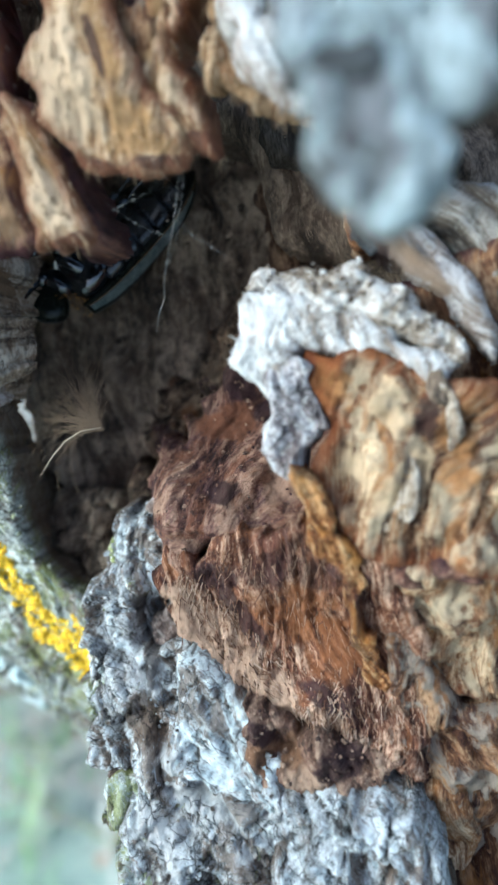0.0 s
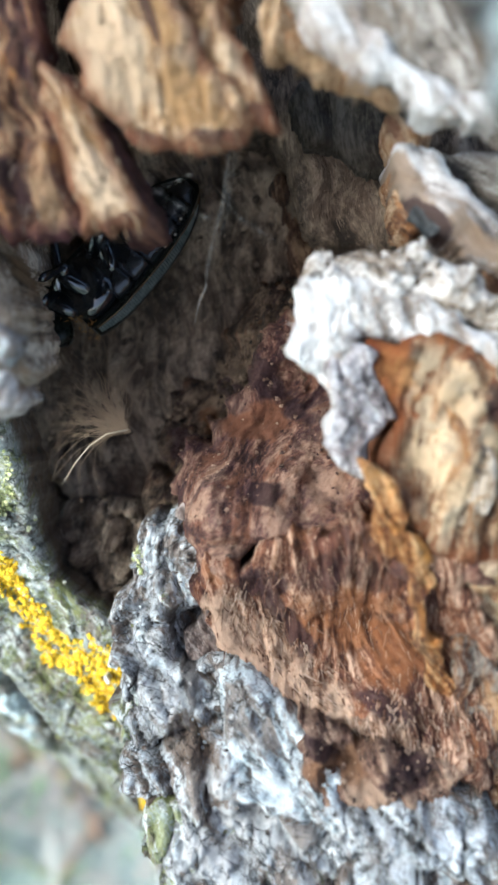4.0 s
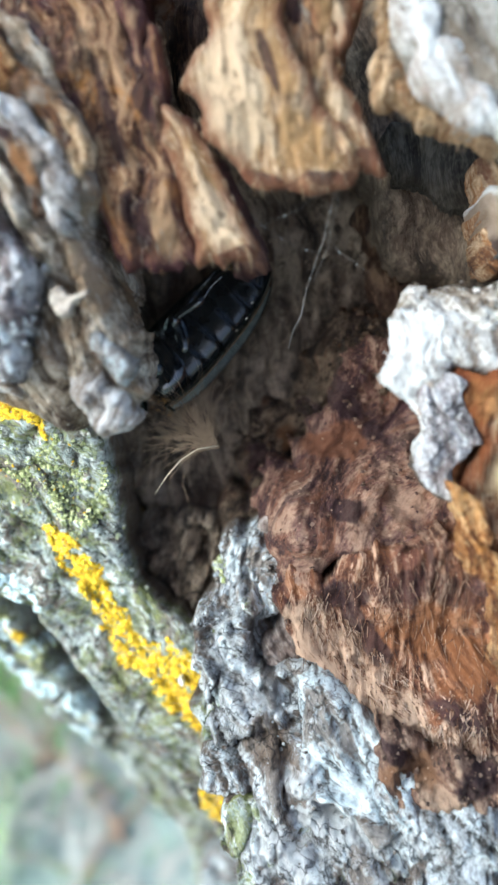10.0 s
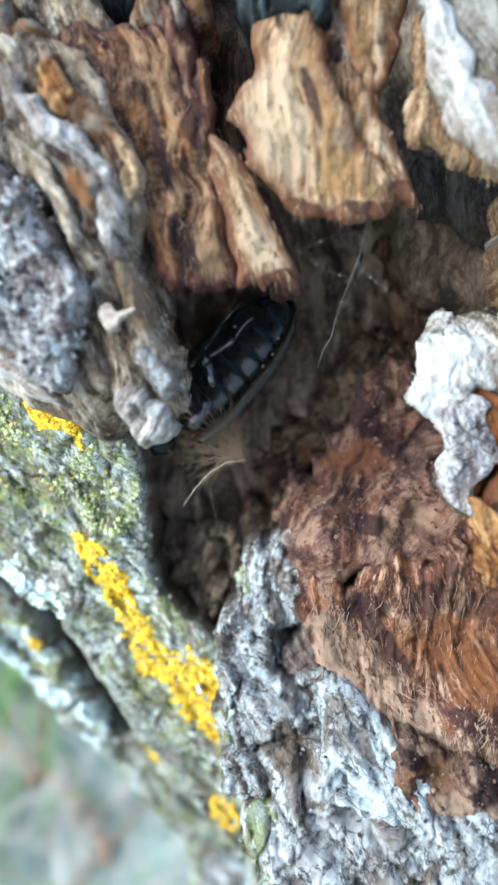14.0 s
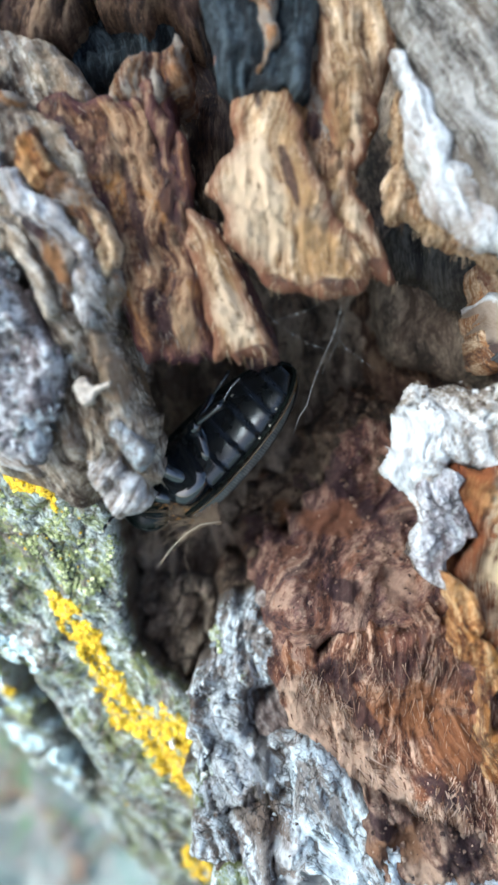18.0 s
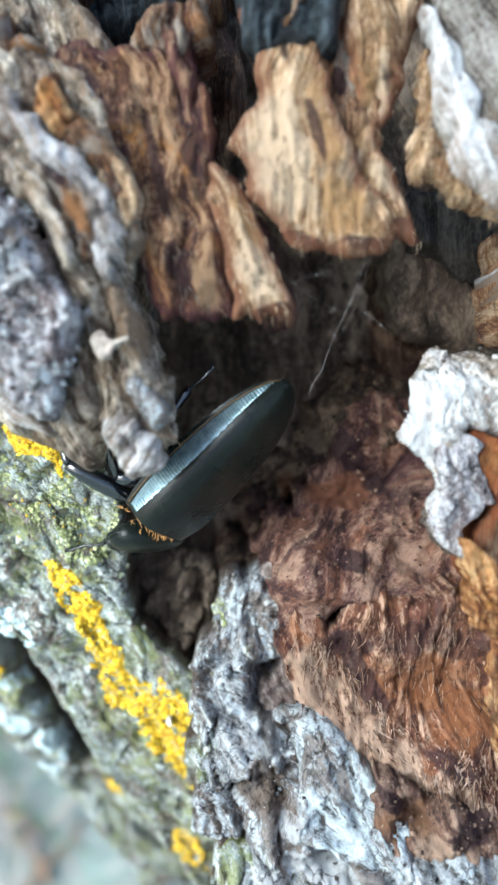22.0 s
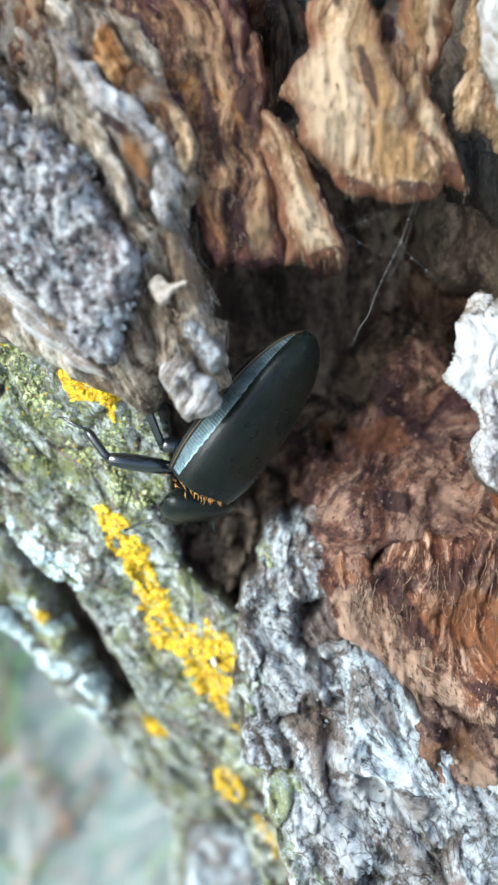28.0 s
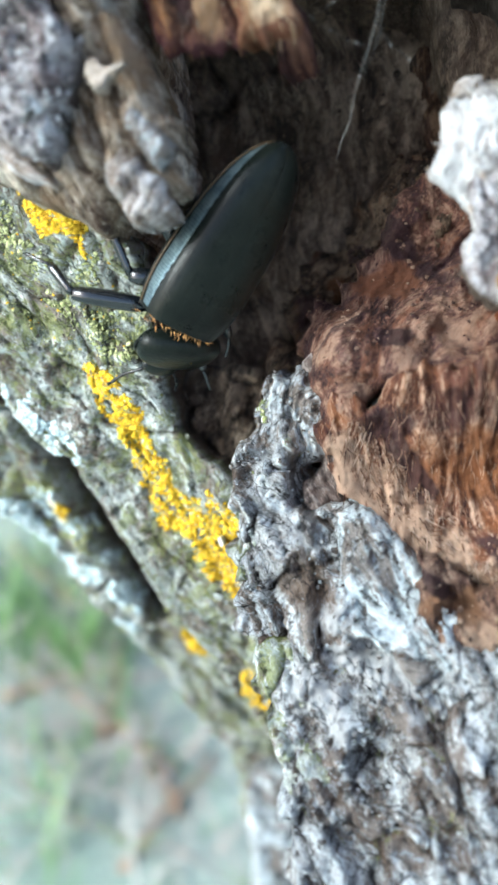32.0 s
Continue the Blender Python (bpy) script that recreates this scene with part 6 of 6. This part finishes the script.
# ---- the beetle ----
def beetle_pose(x, y, z, heading, pitch, roll):
    return FACE @ Matrix.Translation((x * MM, y * MM, z * MM)) @ pose(0, 0, 0, 0, 0, heading) @ pose(0, 0, 0, 0, pitch, 0) @ pose(0, 0, 0, roll, 0, 0)


shell = Nodes("beetle_shell")
oc = shell.add("TexCoord", 3)
pit = shell.add("TexVoronoi", 0, {"feature": "F1"}, Vector=oc, Scale=2600.0)
SHELL = shell.finish(shell.ramp(shell.noise(oc, 700.0, 5.0, 0.7), [(0.3, (0.004, 0.006, 0.005)), (0.7, (0.011, 0.014, 0.011))]), shell.ramp(shell.noise(oc, 300.0, 4.0), [(0.3, 0.24), (0.7, 0.36)]), pit, 0.2, 0.0001, 0.2)
# pale blue metal that stands in for sky reflected on the flank
marg = Nodes("beetle_sky_sheen")
mc = marg.add("TexCoord", 3)
mp = marg.add("TexWave", 1, {"wave_type": "BANDS", "bands_direction": "X"}, Vector=mc, Scale=800.0, Distortion=3.0, Detail=3.0)
SKY_SHEEN = marg.finish(marg.ramp(marg.noise(mc, 900.0, 4.0, 0.7), [(0.3, (0.15, 0.23, 0.26)), (0.7, (0.40, 0.54, 0.58))]), 0.38, mp, 0.4, 0.0002, 0.5)
SKY_SHEEN.node_tree.nodes["Principled BSDF"].inputs["Metallic"].default_value = 0.85
belly_n = Nodes("beetle_underside")
BELLY = belly_n.finish(belly_n.ramp(belly_n.noise(belly_n.add("TexCoord", 3), 600.0, 4.0), [(0.3, (0.004, 0.004, 0.004)), (0.7, (0.014, 0.016, 0.017))]), belly_n.ramp(belly_n.noise(belly_n.add("TexCoord", 3), 350.0, 4.0), [(0.35, 0.2), (0.65, 0.36)]), spec=0.55)
LIMB = Nodes("beetle_leg").finish((0.008, 0.010, 0.012, 1), 0.1, spec=1.0)
EDGE = Nodes("brown_edge").finish((0.075, 0.045, 0.018, 1), 0.4)
BRISTLE = Nodes("orange_bristle").finish((0.34, 0.17, 0.05, 1), 0.6)
SPECK = Nodes("pale_speck").finish((0.36, 0.31, 0.25, 1), 0.7)
beetle = root("beetle", FACE, "large blackish-green beetle with glossy wing cases", "beetle")


def grid_faces(a, b, off=0):
    return [[off + i * b + j, off + i * b + j + 1, off + (i + 1) * b + j + 1, off + (i + 1) * b + j] for i in range(a - 1) for j in range(b - 1)]


def half_width(u):
    return 5.5 * (1 - 0.16 * np.clip(1 - u / 0.25, 0, 1) ** 2) * np.clip(1 - u**3.4, 0, 1) ** 0.55


def wing_case(side):
    """One wing case: a vaulted half shell with fine lengthwise grooves and a turned-down rim."""
    nu, nv, layers = 46, 22, []
    u, v = np.meshgrid(np.linspace(0.0, 0.997, nu), np.linspace(0, 1, nv), indexing="ij")
    for inner in (0, 0.35):
        a = np.radians(102) * v
        w, h = half_width(u) - inner, (3.7 - inner) * np.clip(1 - u**3.5, 0, 1) ** 0.5 * (1 - 0.18 * np.clip(1 - u / 0.2, 0, 1) ** 2)
        groove = 0.05 * np.abs(np.cos(v * 9 * math.pi)) * (inner == 0)
        x = 9.5 - 23 * u + 0.35 * inner
        y = side * (0.01 + np.maximum(w, 0.05) * np.sin(a) ** 0.62 + 0.25 * np.clip(v - 0.93, 0, 1) / 0.07 * (inner == 0))
        z = np.maximum(h, 0.05) * np.sign(np.cos(a)) * np.abs(np.cos(a)) ** 0.6 - groove
        layers.append(np.stack([x, y, z], -1).reshape(-1, 3))
    f = grid_faces(nu, nv) + [q[::-1] for q in grid_faces(nu, nv, nu * nv)]
    k = nu * nv
    for i in range(nu - 1):
        for j in (0, nv - 1):
            p, q = i * nv + j, (i + 1) * nv + j
            f.append([p, q, q + k, p + k])
    for j in range(nv - 1):
        for i in (0, nu - 1):
            p = i * nv + j
            f.append([p, p + 1, p + 1 + k, p + k])
    me = solid("wing_case", np.concatenate(layers), f, SHELL)
    me.set_sharp_from_angle(angle=radians(48))
    ob = link("wing_case", me, beetle, WORLD[beetle])
    # band along the edge whose blue-green colour paints in the sky's sheen, a little proud of the shell
    mu, mv = np.meshgrid(np.linspace(0.02, 0.95, 40), np.linspace(0, 1, 10), indexing="ij")
    out = 0.05 * np.sin(np.pi * mv) ** 0.5 - 0.03
    mv = 0.97 - (1 - mv) * (0.27 + 0.015 * np.sin(mu * 140)) * np.sin(np.pi * np.clip(0.12 + 0.88 * mu, 0, 1)) ** 0.6
    ang = np.radians(102) * mv
    mz = 3.7 * np.clip(1 - mu**3.5, 0, 1) ** 0.5 * (1 - 0.18 * np.clip(1 - mu / 0.2, 0, 1) ** 2)
    m = np.stack([9.5 - 23 * mu, side * (0.01 + (half_width(mu) + out) * np.sin(ang) ** 0.62 + 0.03 * np.clip(mv - 0.93, 0, 1) / 0.07), (mz + out) * np.sign(np.cos(ang)) * np.abs(np.cos(ang)) ** 0.6 + out], -1).reshape(-1, 3)
    link("margin", solid("margin", m, [q[::-1] if side > 0 else q for q in grid_faces(40, 10)], SKY_SHEEN), ob, WORLD[beetle], label="blue-green band coloured as sky sheen")
    uu = np.linspace(0.02, 0.985, 24)
    tube("rim", [(9.5 - 23 * t, side * (half_width(t) + 0.25), -0.75 * (1 - t**3.5) ** 0.5) for t in uu], [0.11] * 24, EDGE, ob, WORLD[beetle], label="brown margin")


wing_case(1)
wing_case(-1)


def sternite(x0, x1, w, drop):
    """One belly plate, a bowed band across the underside."""
    nx, na = 6, 22
    t, a = np.meshgrid(np.linspace(0, 1, nx), np.linspace(-math.pi / 2, math.pi / 2, na), indexing="ij")
    bulge = 0.04 * np.sin(math.pi * t)
    wv = w[0] + (w[1] - w[0]) * t
    lower = np.stack([x0 + (x1 - x0) * t, wv * np.sin(a), -(drop + bulge) * np.cos(a) ** 0.7 - 0.5], -1).reshape(-1, 3)
    upper = lower * (1, 0.9, 0) + (0, 0, -0.3)
    k = nx * na
    f = grid_faces(nx, na) + [q[::-1] for q in grid_faces(nx, na, k)]
    for j in range(na - 1):
        for i in (0, nx - 1):
            f.append([i * na + j, i * na + j + 1, i * na + j + 1 + k, i * na + j + k])
    link("belly_plate", solid("belly_plate", np.concatenate([lower, upper]), f, BELLY), beetle, WORLD[beetle])


belly = [(4.6, 4.9, 2.6), (1.6, 4.9, 2.7), (-1.4, 4.8, 2.6), (-4.4, 4.6, 2.4), (-7.4, 4.1, 2.0), (-10.2, 3.2, 1.5), (-12.6, 1.2, 0.7)]
for (a, wa, da), (b, wb, db) in zip(belly, belly[1:]):
    sternite(a, b + 0.12, (wa, wb), (da + db) / 2)


def blob(name, centre, radii, parent, material, m, power=2.0, segs=26, rings=16, taper=0.0, label=""):
    """A rounded body, longest along x, that narrows towards +x by taper."""
    a, b = np.meshgrid(math.pi * np.arange(rings + 1) / rings, 2 * math.pi * np.arange(segs) / segs, indexing="ij")
    w = lambda c: np.sign(c) * np.abs(c) ** (2 / power)
    k = 1 - taper * np.cos(a)
    v = np.stack([centre[0] + radii[0] * w(np.cos(a)), centre[1] + radii[1] * w(np.sin(a)) * w(np.cos(b)) * k, centre[2] + radii[2] * w(np.sin(a)) * w(np.sin(b)) * k], -1).reshape(-1, 3)
    f = [[i * segs + j, i * segs + (j + 1) % segs, (i + 1) * segs + (j + 1) % segs, (i + 1) * segs + j] for i in range(rings) for j in range(segs)]
    return link(name, solid(name, v, f, material), parent, m, label=label)


BW = WORLD[beetle]
blob("breast_plate", (6.3, 0, -1.7), (3.6, 4.6, 2.0), beetle, LIMB, BW, 2.6)
FORE = BW @ Matrix.Translation((10.7 * MM, 1.9 * MM, 0.5 * MM)) @ pose(0, 0, 0, 0, 32, 16)
pron = blob("pronotum", (2.6, 0, 0.0), (3.2, 5.1, 1.9), beetle, SHELL, FORE, 2.5, taper=0.2)
tube("rim", [(2.6 + 3.2 * math.cos(k), 5.25 * math.sin(k) * (1 - 0.14 * math.cos(k)), -0.2) for k in np.linspace(-2.6, 2.6, 30)], [0.17] * 30, SHELL, pron, FORE)
head = blob("head", (6.5, 0, -0.6), (2.1, 2.3, 1.5), beetle, SHELL, FORE, 2.3)
for sd in (1, -1):
    blob("eye", (6.7, 2.0 * sd, -0.3), (0.7, 0.55, 0.6), head, BELLY, FORE, segs=14, rings=10)
    tube("mandible", [(8.1, 0.9 * sd, -0.8), (8.9, 1.0 * sd, -0.9), (9.5, 0.4 * sd, -1.0)], [0.45, 0.35, 0.08], BELLY, head, FORE)
    pts = [(7.6 + 0.55 * i, sd * (1.7 + 0.5 * i - 0.02 * i * i), -0.4 + 0.1 * math.sin(i)) for i in range(10)]
    tube("antenna", pts, [0.24 if i % 2 else 0.17 for i in range(10)], BELLY, head, FORE, sides=7)

# orange bristles where the fore body joins, and along the breast
rb = random.Random(9)
for name, spots in (("bristles", 60), ("bristles", 60)):
    v, f = [], []
    for k in range(spots):
        y = rb.uniform(-4.6, 4.6)
        low = name == "bristles" and f is not None and spots and k % 2
        x, z = (9.8 + rb.gauss(0, 0.35), 2.2 * math.sqrt(max(0, 1 - (y / 5) ** 2)) + 0.1) if not low else (9.3 + rb.gauss(0, 1.2), -2.6 * math.sqrt(max(0, 1 - (y / 5) ** 2)))
        d = Vector((rb.gauss(0.4, 0.5), rb.gauss(0, 0.4), 0.7 if not low else -0.7)).normalized() * rb.uniform(0.4, 0.9)
        b0 = len(v)
        v += [(x - 0.08, y, z), (x + 0.08, y - 0.07, z), (x, y + 0.09, z), (x + d.x, y + d.y, z + d.z)]
        f += [[b0, b0 + 1, b0 + 3], [b0 + 1, b0 + 2, b0 + 3], [b0 + 2, b0, b0 + 3]]
    tagged(link(name, solid(name, v, f, BRISTLE, smooth=False), beetle, BW), "short orange bristles")
for k, (x, y, z) in enumerate([(-6.2, -4.6, -1.4), (-4.2, -4.9, -1.6), (-8.2, -3.6, -1.5), (-5.4, 2.0, -2.6)]):
    blob("pale_speck", (x, y, z), (0.2, 0.15, 0.12), beetle, SPECK, BW, segs=8, rings=6)


LEGS = []


def leg(x, side, thigh, shin, foot):
    """A leg from its hip; thigh, shin and foot are the ways from joint to joint, for the side +1."""
    flip = lambda p: Vector((p[0], p[1] * side, p[2]))
    base = BW @ Matrix.Translation((x * MM, 2.3 * side * MM, -2.3 * MM))
    k = flip(thigh)
    a = k + flip(shin)
    e = a + flip(foot)
    thigh_ob = tube("leg", [k * t for t in (0, 0.2, 0.5, 0.8, 1.0)], [0.6, 0.95, 1.1, 1.0, 0.7], LIMB, beetle, base, 10)
    tube("shin", [k + (a - k) * t for t in (0, 0.15, 0.5, 0.85, 1.0)], [0.45, 0.5, 0.52, 0.6, 0.42], LIMB, thigh_ob, base, 8)
    pts, rad = [], []
    for i in range(11):
        pts.append(a + (e - a) * (i / 10) + Vector((0, 0, 0.25 * math.sin(i / 3))))
        rad.append(0.26 if i % 2 else 0.15)
    pts += [e + Vector((0.3, 0.3 * side, -0.5))]
    rad += [0.05]
    tube("foot", pts, rad, LIMB, thigh_ob, base, 6)
    LEGS.append((thigh_ob, Matrix.Translation((x * MM, 2.3 * side * MM, -2.3 * MM)), side))


leg(9.6, 1, (2.0, 3.6, -0.4), (3.0, 2.4, -0.6), (2.2, 2.6, -0.4))
leg(6.2, 1, (0.6, 4.6, -0.6), (2.6, 3.4, -0.8), (2.6, 1.6, -0.2))
leg(9.6, -1, (2.7, 8.8, -1.2), (-1.2, 2.8, -2.9), (0.6, 2.3, -2.1))
leg(6.2, -1, (1.3, 4.5, -0.4), (-3.9, 4.7, -3.0), (-0.7, 1.3, -1.7))
for sd in (1, -1):
    leg(2.6, sd, (-2.6, 4.4, -1.0), (-4.2, 0.6, -1.2), (-3.8, 0.3, 0.2))

REST = ((-11.1, -2.5, 2.0), 234, 10, -46)
BEETLE_ROWS = [
    (0.0, (-7.5, 20.4, -19.0), 222, -6, -152),
    (2.5, (-3.8, 19.9, -19.0), 224, -6, -150),
    (5.0, (-11.8, 16.0, -20.0), 224, -6, -154),
    (7.0, (-10.0, 15.0, -19.5), 222, -4, -152),
    (9.0, (-10.8, 10.4, -18.0), 225, -2, -154),
    (11.0, (-11.0, 9.8, -17.0), 223, 0, -150),
    (13.0, (-11.2, 8.2, -16.0), 226, 0, -154),
    (16.0, (-9.2, 7.0, -12.0), 224, 4, -150),
    (18.0, (-7.6, 6.0, -8.0), 226, 4, -148),
    (19.0, (-7.5, 6.4, -6.0), 226, 6, -150),
    (20.0, (-6.1, 6.9, -4.0), 225, 6, -147),
    (20.5, (-6.8, 4.3, -2.0), 232, 6, -148),
    (21.0, (-7.9, 2.5, 0.0), 231, 8, -134),
    (21.5, (-8.2, 2.1, 1.0), 223, 8, -102),
    (22.0, (-9.6, -0.6, 2.0), 226, 10, -56),
    (22.5, (-9.8, -1.1, 2.0), 230, 10, -48),
    (23.2, *REST),
    (28.0, *REST),
    (32.0, *REST),
]
# seconds, sweep, lift, and how far the legs are folded over the belly
LEG_SWINGS = [(0.0, 0, 0, 140), (2.5, 12, 6, 145), (5.0, -8, 10, 135), (7.0, 14, -6, 142), (9.0, -10, 8, 138), (11.0, 12, 14, 145), (13.0, -6, -8, 135), (16.0, 16, 10, 145),
              (17.5, -14, 16, 138), (19.0, 18, -10, 146), (20.0, -16, 12, 140), (20.5, 14, 20, 125), (21.0, -18, -6, 90), (21.5, 10, 22, 50), (22.0, -12, 8, 15), (22.5, 8, 14, 5),
              (23.2, 0, 6, 0), (25.0, 3, 8, 0), (28.0, 0, 6, 0), (32.0, 2, 7, 0)]


def motions():
    """What moves: the beetle rights itself, and its legs paddle."""
    walk(beetle, [(t, beetle_pose(*p, *a)) for t, p, *a in BEETLE_ROWS])
    for k, (ob, base, side) in enumerate(LEGS):
        turn, reach = (1, -0.7, -1, 0.6, 0.8, -0.9)[k], (0.85, 0.7, 1.05, 0.95, 0.8, 1.0)[k]
        walk(ob, [(t, base @ pose(0, 0, 0, a * turn * side * 0.8 - fold * reach * side, 0, b * turn * side)) for t, b, a, fold in LEG_SWINGS])


motions()
